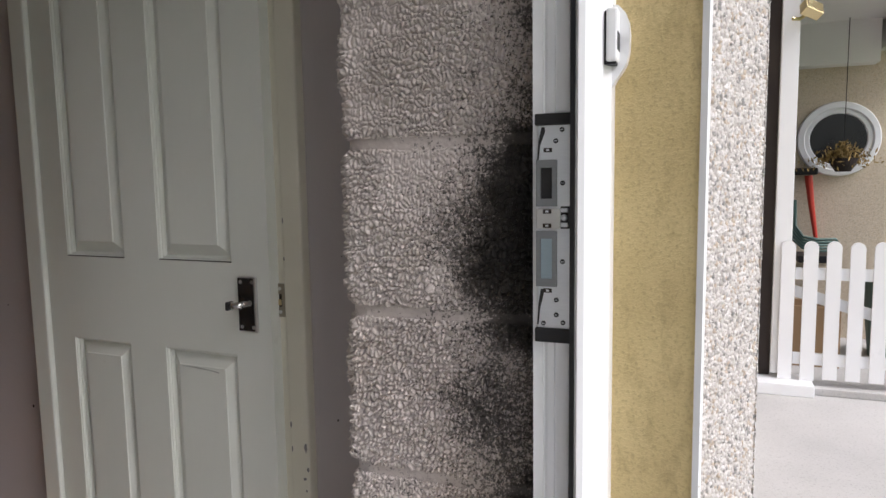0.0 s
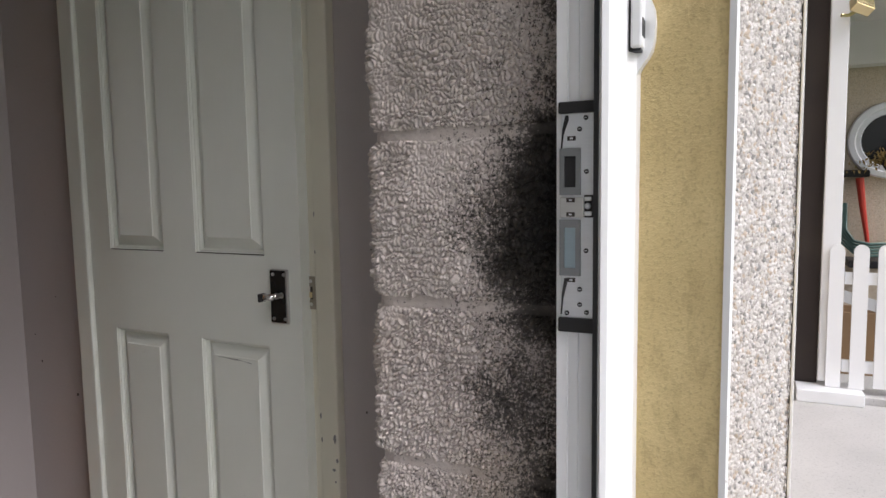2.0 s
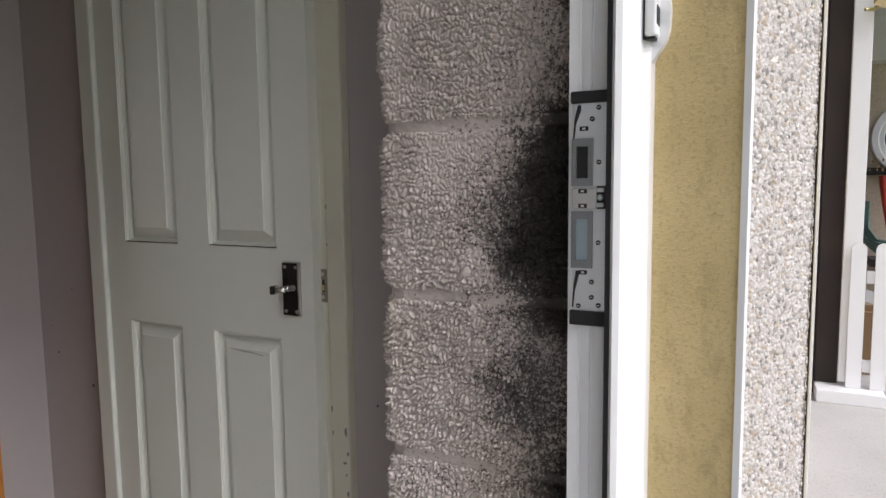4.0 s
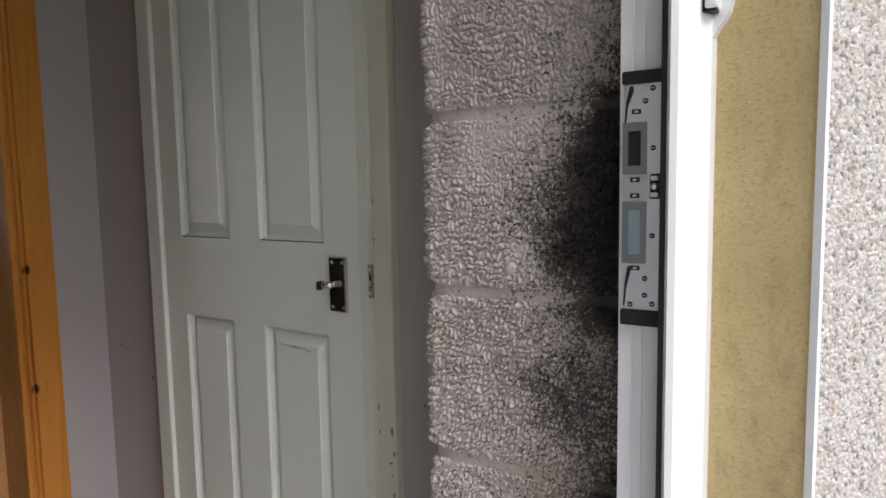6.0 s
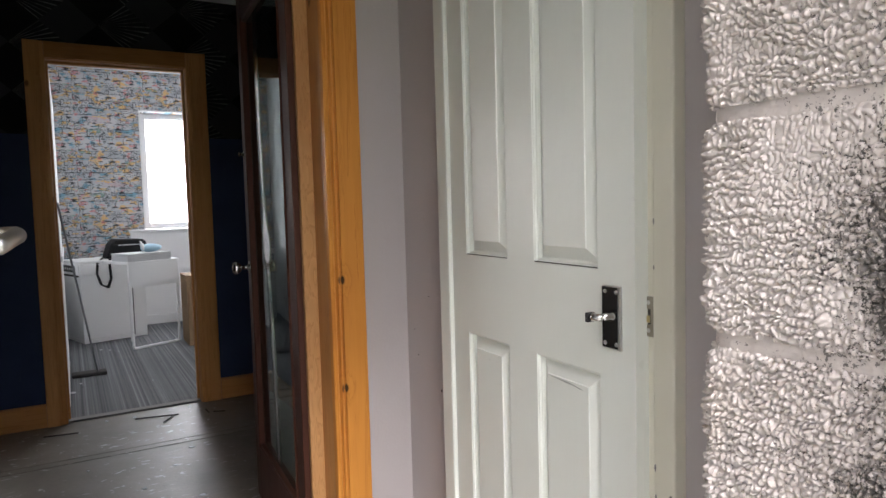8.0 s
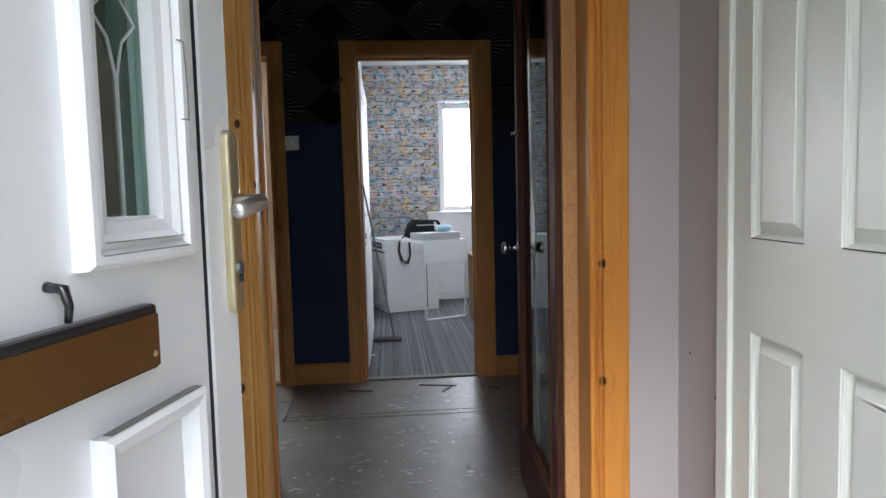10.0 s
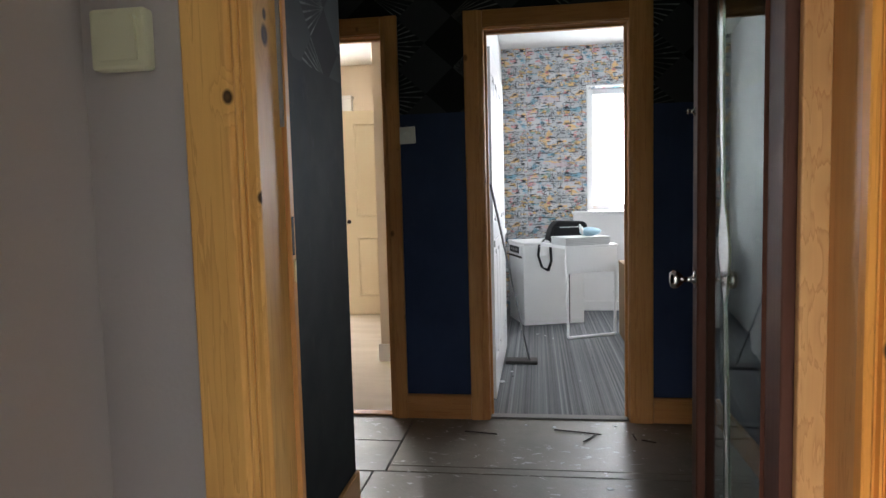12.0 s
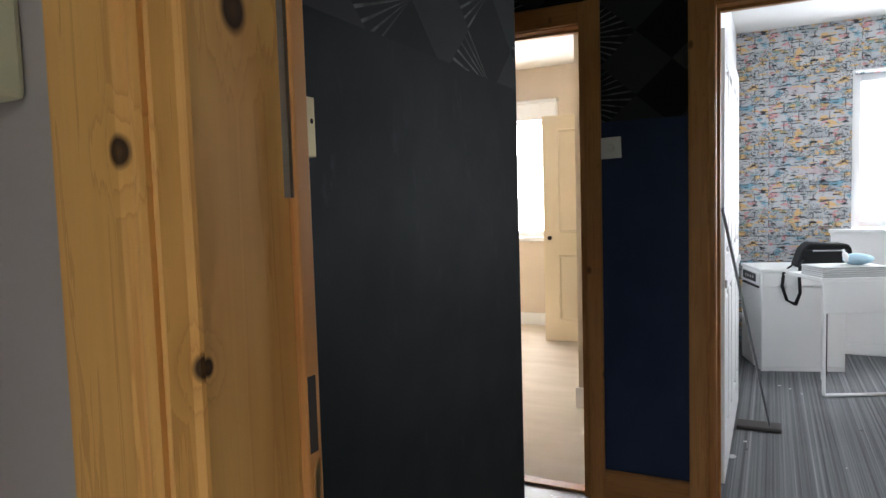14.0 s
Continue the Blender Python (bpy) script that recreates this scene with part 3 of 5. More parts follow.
# hall walls
structure("wall_hall_skin", wall_bm("x", -1.972, -1.968, 0.02, 1.62, 0, 2.4, [(0.300, 1.165, 0, 2.02)]), HALL, "dark papered side of the inner wall", "wall")
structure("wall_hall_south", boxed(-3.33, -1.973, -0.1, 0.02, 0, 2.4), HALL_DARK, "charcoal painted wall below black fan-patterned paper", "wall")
structure("wall_hall_bay", boxed(-3.325, -3.18, -1.3, -0.101, 0, 2.4), HALL, "dark wall of the side bay of the hall", "wall")
structure("wall_hall_end", boxed(-4.4, -3.18, -1.42, -1.3, 0, 2.4), HALL, "dark end wall of the hall", "wall")
structure("wall_hall_north", boxed(-4.4, -1.996, 1.62, 1.74, 0, 2.4), HALL, "dark wall, navy paint below black fan-patterned paper", "wall")
structure("wall_hall_west", wall_bm("x", -4.35, -4.29, -1.3, 1.62, 0, 2.4, [(0.455, 1.20, 0, 2.015), (-0.80, -0.03, 0, 2.015)]), HALL, "dark wall with two doorways, navy below black fan paper", "wall")
structure("ceiling_hall", boxed(-4.4, -1.99, -1.42, 1.74, 2.4, 2.5), CEILING, "off-white hall ceiling in shade", "ceiling")

# office
structure("wall_office_east", wall_bm("x", -4.41, -4.351, 0.28, 3.3, 0, 2.6, [(0.455, 1.20, 0, 2.015)]), WHITE_WALL, "white office wall round the doorway", "wall")
structure("wall_office_south", boxed(-7.75, -4.411, 0.28, 0.40, 0, 2.6), WHITE_WALL, "plain white office wall", "wall")
structure("wall_office_north", boxed(-7.75, -4.411, 3.2, 3.3, 0, 2.6), WHITE_WALL, "plain white office wall", "wall")
structure("wall_office_window", wall_bm("x", -7.85, -7.60, 0.401, 3.199, 0, 2.6, [(1.24, 2.65, 0.975, 2.2)]), GRAFFITI, "wall papered with pale graffiti bricks", "wall")
structure("ceiling_office", boxed(-7.85, -4.35, 0.28, 3.3, 2.6, 2.7), CEILING, "white office ceiling", "ceiling")
structure("floor_office", boxed(-7.6, -4.32, 0.40, 3.2, -0.1, 0.006), STRIPES, "grey striped office carpet with crumbs", "floor")
# bedroom
structure("wall_bedroom_east", wall_bm("x", -4.41, -4.351, -3.2, 0.279, 0, 2.6, [(-0.80, -0.03, 0, 2.015)]), CREAM_WALL, "cream wall round the bedroom doorway", "wall")
structure("wall_bedroom_window", wall_bm("x", -8.15, -7.95, -3.2, 0.279, 0, 2.6, [(-2.5, -1.26, 0.91, 2.10)]), CREAM_WALL, "cream wall with the window", "wall")
structure("wall_bedroom_south", boxed(-8.15, -4.35, -3.3, -3.2, 0, 2.6), CREAM_WALL, "cream bedroom wall", "wall")
structure("wall_bedroom_north", boxed(-7.949, -4.411, 0.18, 0.279, 0, 2.6), CREAM_WALL, "cream bedroom wall", "wall")
structure("wall_bedroom_breast", boxed(-5.75, -5.45, -0.385, 0.18, 0, 2.6), CREAM_WALL, "cream wall projection in the bedroom", "wall")
structure("ceiling_bedroom", boxed(-8.15, -4.35, -3.3, 0.279, 2.6, 2.7), CEILING, "white bedroom ceiling", "ceiling")
structure("floor_bedroom", boxed(-7.95, -4.32, -3.2, 0.18, -0.1, 0.006), BEIGE, "flat beige bedroom carpet", "floor")
structure("baseboard_bedroom", boxed(-7.95, -7.935, -3.2, 0.18, 0.006, 0.13, bevel=0.003), WHITE_GLOSS, "white bedroom skirting board", "baseboard")
structure("baseboard_breast", wall_bm("x", -5.45, -5.435, -0.40, 0.18, 0.006, 0.13), WHITE_GLOSS, "white skirting round the wall projection", "baseboard")
# Unseen slab, added so that daylight enters the doorway more from the side.
structure("sky_blocker_slab", boxed(-0.139, 0.32, -3.0, 1.8, 2.5, 2.62), CEILING, "unseen white slab added over the entrance to block high sky light", "ceiling")
structure("roof", boxed(-8.2, -0.1, -3.3, 3.35, 2.92, 3.05), CONCRETE, "flat roof slab over the house", "roof")
structure("wall_house_south", boxed(-4.35, -0.14, -3.12, -3.0, -0.12, 2.9), PEBBLE, "pebbledashed side wall of the house", "wall")


# ---- hall floor ----
floor_hall = thing("floor_hall", "grey splashed hardboard sheets with dark seams", "floor")
tagged(floor_hall, kind="structure")
for x0, x1, y0, y1 in ((-3.60, -1.99, 0.02, 1.62), (-3.665, -3.606, 0.075, 1.62), (-4.33, -3.671, 0.075, 1.62), (-3.60, -3.31, -0.55, 0.014), (-3.95, -3.606, -0.55, 0.068), (-4.33, -3.956, -0.42, 0.068), (-4.33, -3.31, -1.3, -0.556)):
    part("board", boxed(x0, x1, y0, y1, -0.02, random.uniform(-0.001, 0.002), bevel=0.0025), HALL_FLOOR, floor_hall)
structure("subfloor", boxed(-4.35, -1.99, -1.3, 1.62, -0.1, -0.016), DARK_BROWN, "dark gaps under the hall boards", "floor")


# ---- textured block stub with mould ----
def cell_relief(u, v, su, sv, seed):
    """Rounded lumps with creases between them, from jittered cells; 0 to 1."""
    def rand(i, j, k):
        h = np.sin(i * 127.1 + j * 311.7 + k * 74.7 + seed * 13.7) * 43758.5453
        return h - np.floor(h)
    a, b = u / su, v / sv
    ia, ib = np.floor(a), np.floor(b)
    f1, f2 = np.full(u.shape, 9.0), np.full(u.shape, 9.0)
    for di in (-1, 0, 1):
        for dj in (-1, 0, 1):
            ci, cj = ia + di, ib + dj
            d = np.hypot(ci + 0.1 + 0.8 * rand(ci, cj, 1) - a, cj + 0.1 + 0.8 * rand(ci, cj, 2) - b)
            f2 = np.minimum(f2, np.maximum(f1, d))
            f1 = np.minimum(f1, d)
    return np.clip((f2 - f1) * 1.9, 0, 1) ** 0.65


def relief_sheet(name, path, normals, z0, z1, step, height_of, material, lift=0.0):
    """A finely displaced upright sheet along a plan path."""
    rows = max(2, int(round((z1 - z0) / step)))
    zs = np.linspace(z0, z1, rows + 1)
    s = np.arange(len(path)) * step
    ss, zz = np.meshgrid(s, zs)
    h = height_of(ss, zz)
    px, py = np.array(path).T
    nx, ny = np.array(normals).T
    co = np.stack([px + nx * h, py + ny * h, zz], -1).reshape(-1, 3)
    n = len(path)
    i = np.arange(rows)[:, None] * n + np.arange(n - 1)[None, :]
    faces = np.stack([i, i + 1, i + 1 + n, i + n], -1).reshape(-1, 4)
    data = bpy.data.meshes.new(name)
    data.from_pydata(co.tolist(), [], faces.tolist())
    data.materials.append(material)
    layer = data.attributes.new("relief", "FLOAT", "POINT")
    layer.data.foreach_set("value", np.clip(h.reshape(-1) / 0.0068 + lift, 0, 1).astype(np.float32))
    for poly in data.polygons:
        poly.use_smooth = True
    return data


def corner_path(points, step, radius):
    """Points every step along a plan line of two legs with a rounded corner, and their outward normals."""
    (ax, ay), (bx, by), (cx, cy) = points
    a, b, c = Vector((ax, ay)), Vector((bx, by)), Vector((cx, cy))
    d1, d2 = (b - a).normalized(), (c - b).normalized()
    n1, n2 = Vector((d1.y, -d1.x)), Vector((d2.y, -d2.x))
    pts, nor = [], []
    l1 = (b - a).length - radius
    for k in range(int(l1 / step) + 1):
        pts.append(a + d1 * k * step)
        nor.append(n1)
    centre = b - d1 * radius + d2 * radius
    turn = max(3, int(radius * 1.57 / step))
    for k in range(1, turn):
        w = k / turn
        n = (n1 * math.cos(w * math.pi / 2) + n2 * math.sin(w * math.pi / 2)).normalized()
        pts.append(centre + n * radius)
        nor.append(n)
    l2 = (c - b).length - radius
    for k in range(int(l2 / step) + 1):
        pts.append(b + d2 * (radius + k * step))
        nor.append(n2)
    return [tuple(p) for p in pts], [tuple(n) for n in nor]


STEP, COARSE = 0.0013, 0.006
STUB = [(-0.660, 1.23), (-0.660, 1.1925), (-0.342, 1.1925)]
block_path, block_normals = corner_path(STUB, STEP, 0.010)
coarse_path, coarse_normals = corner_path(STUB, COARSE, 0.010)
JOINT, COURSE, EDGE = 0.990, 0.260, 0.0355
stub = thing("wall_block_stub", "textured pinkish block wall end, stained with black mould", "wall")
tagged(stub, kind="structure")
part("core", boxed(-0.652, -0.345, 1.2025, 1.384, 0, 2.4), ARTEX, stub)


def soft_noise(u, v, size, seed):
    """Smooth value noise, 0 to 1."""
    a, b = u / size, v / size
    ia, ib = np.floor(a), np.floor(b)
    fa, fb = a - ia, b - ib
    fa, fb = fa * fa * (3 - 2 * fa), fb * fb * (3 - 2 * fb)

    def rand(i, j):
        h = np.sin(i * 157.3 + j * 271.9 + seed * 37.1) * 24634.6345
        return h - np.floor(h)
    low_row = rand(ia, ib) * (1 - fa) + rand(ia + 1, ib) * fa
    return low_row * (1 - fb) + (rand(ia, ib + 1) * (1 - fa) + rand(ia + 1, ib + 1) * fa) * fb


def lumps(seed, z_low, z_high):
    """Stippled paint: worm-like lumps with pits between, smoother patches, and a worn, wavering block edge."""
    def height(s, z):
        wu = s + 0.0100 * (soft_noise(s, z, 0.013, seed + 1) - 0.5)
        wv = z + 0.0130 * (soft_noise(s, z, 0.015, seed + 2) - 0.5)
        big = cell_relief(wu, wv, 0.0064, 0.0102, seed)
        fine = cell_relief(wu + 0.5, wv, 0.0042, 0.0058, seed + 4.4)
        patch = np.clip(1.9 * soft_noise(s, z, 0.065, seed + 6) - 0.05 + 0.5 * soft_noise(s, z, 0.02, seed + 8), 0.34, 1.0)
        corner = np.exp(-((s - EDGE) / 0.016) ** 2)
        wear = 0.0075 * (soft_noise(s * 0.2, z, 0.022, seed + 3) - 0.55) + 0.004 * (soft_noise(s, z, 0.009, seed + 5) - 0.5)
        rim = np.minimum(z - z_low, z_high - z)
        chip = -0.0085 * np.exp(-(rim / (0.004 + 0.010 * soft_noise(s * 0.3, z, 0.02, seed + 9))) ** 2)
        return (0.0062 * big ** 1.3 + 0.0030 * fine * big) * patch * 1.06 + corner * (wear + chip) + 0.0014 * soft_noise(s, z, 0.04, seed + 7) - 0.0018 * np.exp(-(rim / 0.003) ** 2)
    return height


low = JOINT - 4 * COURSE
for k in range(10):
    a, b = max(0.0, low + k * COURSE + 0.008), min(2.4, low + (k + 1) * COURSE - 0.008)
    if b - a > 0.02:
        near = 0.45 < (a + b) / 2 < 1.75
        block = new("block", relief_sheet("block", block_path if near else coarse_path, block_normals if near else coarse_normals, a, b, STEP if near else COARSE, lumps(k * 3.1 + 1, a, b), ARTEX))
        block.parent = stub


def joint_height(s, z):
    """A trowelled, slightly ragged joint, sunk at the corner."""
    face = 0.0026 * soft_noise(s, z, 0.03, 5.0) + 0.0012 * soft_noise(s, z, 0.006, 6.0) - 0.0008
    return face - 0.0075 * np.exp(-((s - EDGE) / 0.018) ** 2)


for k in range(1, 10):
    z = low + k * COURSE
    if 0.02 < z < 2.38:
        mortar = new("mortar_joint", relief_sheet("mortar_joint", block_path, block_normals, z - 0.0105, z + 0.0105, STEP, joint_height, ARTEX, 0.75))
        mortar.parent = stub

# ---- ochre reveal and pebbledash pier ----
prism_bm = prism(bmesh.new(), [(-0.246, 1.171), (-0.141, 1.150), (-0.139, 1.157), (-0.139, 1.199), (-0.345, 1.199), (-0.345, 1.171)], -0.12, 2.09)
structure("reveal_ochre", prism_bm, OCHRE, "ochre painted gritty render in the door reveal", "reveal")
structure("stop_bead", prism(bmesh.new(), [(-0.141, 1.147), (-0.133, 1.144), (-0.130, 1.147), (-0.130, 1.158), (-0.141, 1.158)], -0.12, 2.6), UPVC, "white plastic stop bead at the wall edge", "trim")
peb_path, peb_normals = corner_path([(-0.136, 1.146), (-0.054, 1.29), (-0.40, 1.30)], 0.002, 0.012)
peb_normals = [(-n[0], -n[1]) if n[0] * 1 + n[1] * 0.2 < 0 else n for n in peb_normals]


def stones(s, z):
    return 0.0030 * cell_relief(s, z, 0.0047, 0.0050, 3.3) + 0.0015 * cell_relief(s, z, 0.023, 0.021, 9.1)


pier = tagged(new("pebbledash_pier", relief_sheet("pebbledash_pier", peb_path, peb_normals, -0.12, 2.6, 0.002, stones, PEBBLE)), "pale pebbledash of mixed cream and grey chips on the pier", "pebbledash", kind="structure")
structure("pier_backing", prism(bmesh.new(), [(-0.15, 1.16), (-0.131, 1.16), (-0.064, 1.287), (-0.15, 1.287)], -0.12, 2.6), OCHRE, "render behind the pebbledash", "wall")

# ---- front door frame with its keep ----
JAMB = [(-0.345, 1.195), (-0.345, 1.131), (-0.331, 1.131), (-0.330, 1.134), (-0.326, 1.134), (-0.325, 1.130), (-0.316, 1.130), (-0.315, 1.134), (-0.311, 1.134), (-0.310, 1.129), (-0.296, 1.127), (-0.294, 1.132), (-0.288, 1.132), (-0.286, 1.109), (-0.282, 1.105), (-0.274, 1.107), (-0.256, 1.128), (-0.247, 1.150), (-0.245, 1.170), (-0.245, 1.195)]
door_frame = thing("door_frame_front", "white plastic front door frame with grooved rebate", "door frame")
tagged(door_frame, kind="structure")
part("jamb", prism(bmesh.new(), JAMB, 0.0, 2.07), UPVC, door_frame)
part("jamb", prism(bmesh.new(), [(x, 1.34 - y) for x, y in JAMB][::-1], 0.0, 2.07), UPVC, door_frame)
part("head", boxed(-0.345, -0.245, 0.17, 1.17, 2.03, 2.09, bevel=0.004), UPVC, door_frame)
part("gasket", boxed(-0.2925, -0.2867, 1.1088, 1.133, 0.02, 2.03), BLACK, door_frame, "black rubber seal")

# Steel with the bluish reflection inside the lower slot put into its colour.
SLOT_BLUE = metal("steel_with_blue_reflection", (0.42, 0.52, 0.58), 0.4)
keep = thing("lock_keep", "zinc lock keep plate with black end caps on the jamb", "lock keep")
KX, KY = -0.3175, 1.1265
part("plate", boxed(KX - 0.020, KX + 0.024, KY - 0.001, KY + 0.004, 0.995, 1.262, bevel=0.001), STEEL, keep)
part("side_channel", boxed(KX + 0.0245, KX + 0.0285, KY - 0.003, KY + 0.006, 0.985, 1.27), BLACK, keep)
for z0, z1 in ((0.977, 0.996), (1.261, 1.276)):
    part("end_cap", boxed(KX - 0.023, KX + 0.026, KY - 0.006, KY + 0.004, z0, z1, bevel=0.002), BLACK, keep, "black plastic end cap")
for z0, z1 in ((1.157, 1.217), (1.052, 1.125)):
    bm = wall_bm("y", KY - 0.006, KY + 0.002, KX - 0.021, KX + 0.006, z0, z1, [(KX - 0.015, KX + 0.0, z0 + 0.010, z1 - 0.010)])
    part("latch_box", bm, DARK_STEEL, keep)
    # Shallow plates fill the slots: black as shade above, bluish as reflection below.
    part("latch_slot", boxed(KX - 0.015, KX + 0.0, KY - 0.0025, KY + 0.002, z0 + 0.010, z1 - 0.010), SLOT_BLUE if z0 < 1.1 else BLACK, keep, "plate coloured for the latch opening's shade and reflection")
part("centre_block", boxed(KX - 0.021, KX + 0.010, KY - 0.005, KY + 0.002, 1.128, 1.154, bevel=0.001), SATIN, keep)
for z in (1.1330, 1.1520):
    part("roller", boxed(KX + 0.011, KX + 0.020, KY - 0.0042, KY + 0.002, z - 0.0028, z + 0.0028, bevel=0.001), STEEL, keep)
for dx, z in ((0.012, 1.255), (0.004, 1.241), (0.013, 1.187), (0.013, 1.085), (0.005, 1.034), (0.005, 1.014), (0.014, 1.004), (-0.012, 1.002), (-0.004, 1.141)):
    part("screw", lathe(bmesh.new(), [(0.0001, 0.0), (0.0032, 0.0), (0.0032, 0.0012), (0.0014, 0.0018), (0.0001, 0.0012)], pose(KX + dx, KY - 0.001, z, 90), 10), BLACK, keep)
    part("screw_cross", boxed(KX + dx - 0.0018, KX + dx + 0.0018, KY - 0.0031, KY - 0.0026, z - 0.0005, z + 0.0005), STEEL, keep)
for z in (1.2295, 1.1505, 1.132, 1.046):
    part("slot_mark", boxed(KX - 0.012, KX - 0.001, KY - 0.0062 if 1.128 < z < 1.154 else KY - 0.0016, KY - 0.0008, z - 0.0028, z + 0.0028, bevel=0.0005), DARK_BROWN, keep)
    part("slot_tab", boxed(KX - 0.0085, KX - 0.0045, KY - 0.0068 if 1.128 < z < 1.154 else KY - 0.0022, KY - 0.0012, z - 0.0012, z + 0.0012), STEEL, keep)

# Flat black slivers that paint dark reflections onto the zinc plate.
for z0, z1, bulge in ((1.216, 1.259, 0.012), (1.000, 1.048, 0.010)):
    part("dark_reflection", prism(bmesh.new(), [(KX - 0.0205, z0), (KX - 0.0185, z0), (KX - 0.0165, z0 + (z1 - z0) * 0.45), (KX - 0.0195 + bulge * 0.8, z1 - 0.006), (KX - 0.0195 + bulge * 0.75, z1), (KX - 0.0205 + bulge * 0.5, z1), (KX - 0.0185, z0 + (z1 - z0) * 0.6)], KY - 0.0018, KY - 0.0011, "y"), BLACK, keep, "black sliver painted as a dark reflection on the plate")
part("roller_ball", lathe(bmesh.new(), [(0.0001, 0.0), (0.0042, 0.0), (0.0040, 0.0022), (0.0022, 0.0036), (0.0001, 0.0040)], pose(KX + 0.0150, KY - 0.002, 1.1425, 90), 12), STEEL, keep, smooth=True)
part("roller_recess", boxed(KX + 0.0105, KX + 0.0238, KY - 0.0016, KY - 0.0009, 1.128, 1.157), BLACK, keep)

lug = thing("frame_packer", "white plastic fixing lug smeared with filler on the frame", "fixing lug")
part("lug", boxed(-0.2520, -0.238, 1.126, 1.155, 1.336, 1.401, bevel=0.003), UPVC, lug)
part("edge_line", boxed(-0.2395, -0.2374, 1.128, 1.150, 1.350, 1.372, bevel=0.0005), BLACK, lug, "dark gap beside the lug")
part("slot", boxed(-0.2545, -0.2400, 1.130, 1.150, 1.3330, 1.398, bevel=0.001), BLACK, lug)
part("filler", prism(bmesh.new(), [(-0.247, 1.306), (-0.241, 1.318), (-0.234, 1.327), (-0.229, 1.336), (-0.226, 1.35), (-0.225, 1.372), (-0.227, 1.388), (-0.231, 1.398), (-0.240, 1.408), (-0.250, 1.410), (-0.254, 1.395), (-0.254, 1.33)], 1.150, 1.169, "y"), UPVC, lug)


# ---- white panelled cupboard door ----
DX, DY = -1.546, 1.3625
PANELS = [(0.074, 0.250, 0.20, 0.841), (0.352, 0.544, 0.20, 0.841), (0.070, 0.248, 1.028, 1.86), (0.347, 0.540, 1.028, 1.86)]
cupboard = thing("panelled_door", "barely ajar off-white four-panel door with a worn gloss finish", "door", pose(DX, DY, 0.008, 0, 0, -2.3))
part("leaf", leaf_bm(0.632, 1.98, 0.035, PANELS), DOOR_PAINT, cupboard)
for q in PANELS:
    part("panel", fielded(*q, FIELD), DOOR_PAINT, cupboard)
for q in PANELS[2:]:
    part("crack", boxed(q[0] + 0.002, q[1] - 0.001, -0.0004, 0.002, q[2] + 0.0005, q[2] + 0.0022), DARK_BROWN, cupboard, "open joint below the panel")
part("crack", prism(bmesh.new(), [(0.397, 0.8035), (0.41, 0.8030), (0.442, 0.800), (0.466, 0.8002), (0.492, 0.7965), (0.492, 0.7985), (0.466, 0.8015), (0.452, 0.8032), (0.412, 0.8042), (0.397, 0.8045)], 0.0012, 0.0045, "y"), DARK_BROWN, cupboard, "split in the panel")

latch = thing("lever_latch", "short chrome lever on a black-reflecting latch plate", "door handle", pose(-0.9655, 1.3385, 0, 0, 0, -2.3))
HX, HY, HZ = 0.0, 0.0, 0.955
part("plate", boxed(HX - 0.0225, HX + 0.0225, HY - 0.006, HY - 0.0002, HZ - 0.0555, HZ + 0.0555, bevel=0.0025), SATIN, latch)
part("plate_face", boxed(HX - 0.0215, HX + 0.0165, HY - 0.0072, HY - 0.0061, HZ - 0.053, HZ + 0.053, bevel=0.0004), BLACK_GLOSS, latch, "black glossy plate face")
part("spindle", lathe(bmesh.new(), [(0.009, 0.0), (0.009, 0.006), (0.006, 0.010), (0.006, 0.034)], pose(HX + 0.006, HY - 0.007, HZ + 0.004, 90)), CHROME, latch, smooth=True)
part("lever", tube(bmesh.new(), [(HX + 0.012, HY - 0.036, HZ + 0.004), (HX - 0.006, HY - 0.038, HZ + 0.0035), (HX - 0.013, HY - 0.037, HZ + 0.0026)], [0.006, 0.0065, 0.008]), CHROME, latch, smooth=True)
part("lever_tip", boxed(HX - 0.0215, HX - 0.0135, HY - 0.046, HY - 0.029, HZ - 0.0065, HZ + 0.0105, bevel=0.002), BLACK, latch, "square black lever tip")
for dx in (-0.014, 0.014):
    for dz in (-0.045, 0.045):
        part("screw", lathe(bmesh.new(), [(0.0001, 0.0), (0.0042, 0.0), (0.0035, 0.0015), (0.0001, 0.002)], pose(HX + dx, HY - 0.0068, HZ + dz, 90), 12), SATIN, latch)

for k, (sx, sz, sr) in enumerate(((-1.79, 0.73, 0.0026), (-1.66, 0.655, 0.0032), (-1.81, 0.80, 0.0018), (-1.72, 0.905, 0.0015), (-0.80, 0.72, 0.0022), (-0.75, 0.665, 0.0016), (-0.78, 1.05, 0.0014))):
    solo("paint_fleck", prism(bmesh.new(), [(sx + sr * math.cos(j * 1.2566 + k), sz + sr * (1.0 + 0.3 * (j % 2)) * math.sin(j * 1.2566 + k)) for j in range(5)], 1.3838, 1.3852, "y"), DARK_BROWN, "tiny dark chip in the mauve-grey wall", "chip", group="chips in the lobby wall")

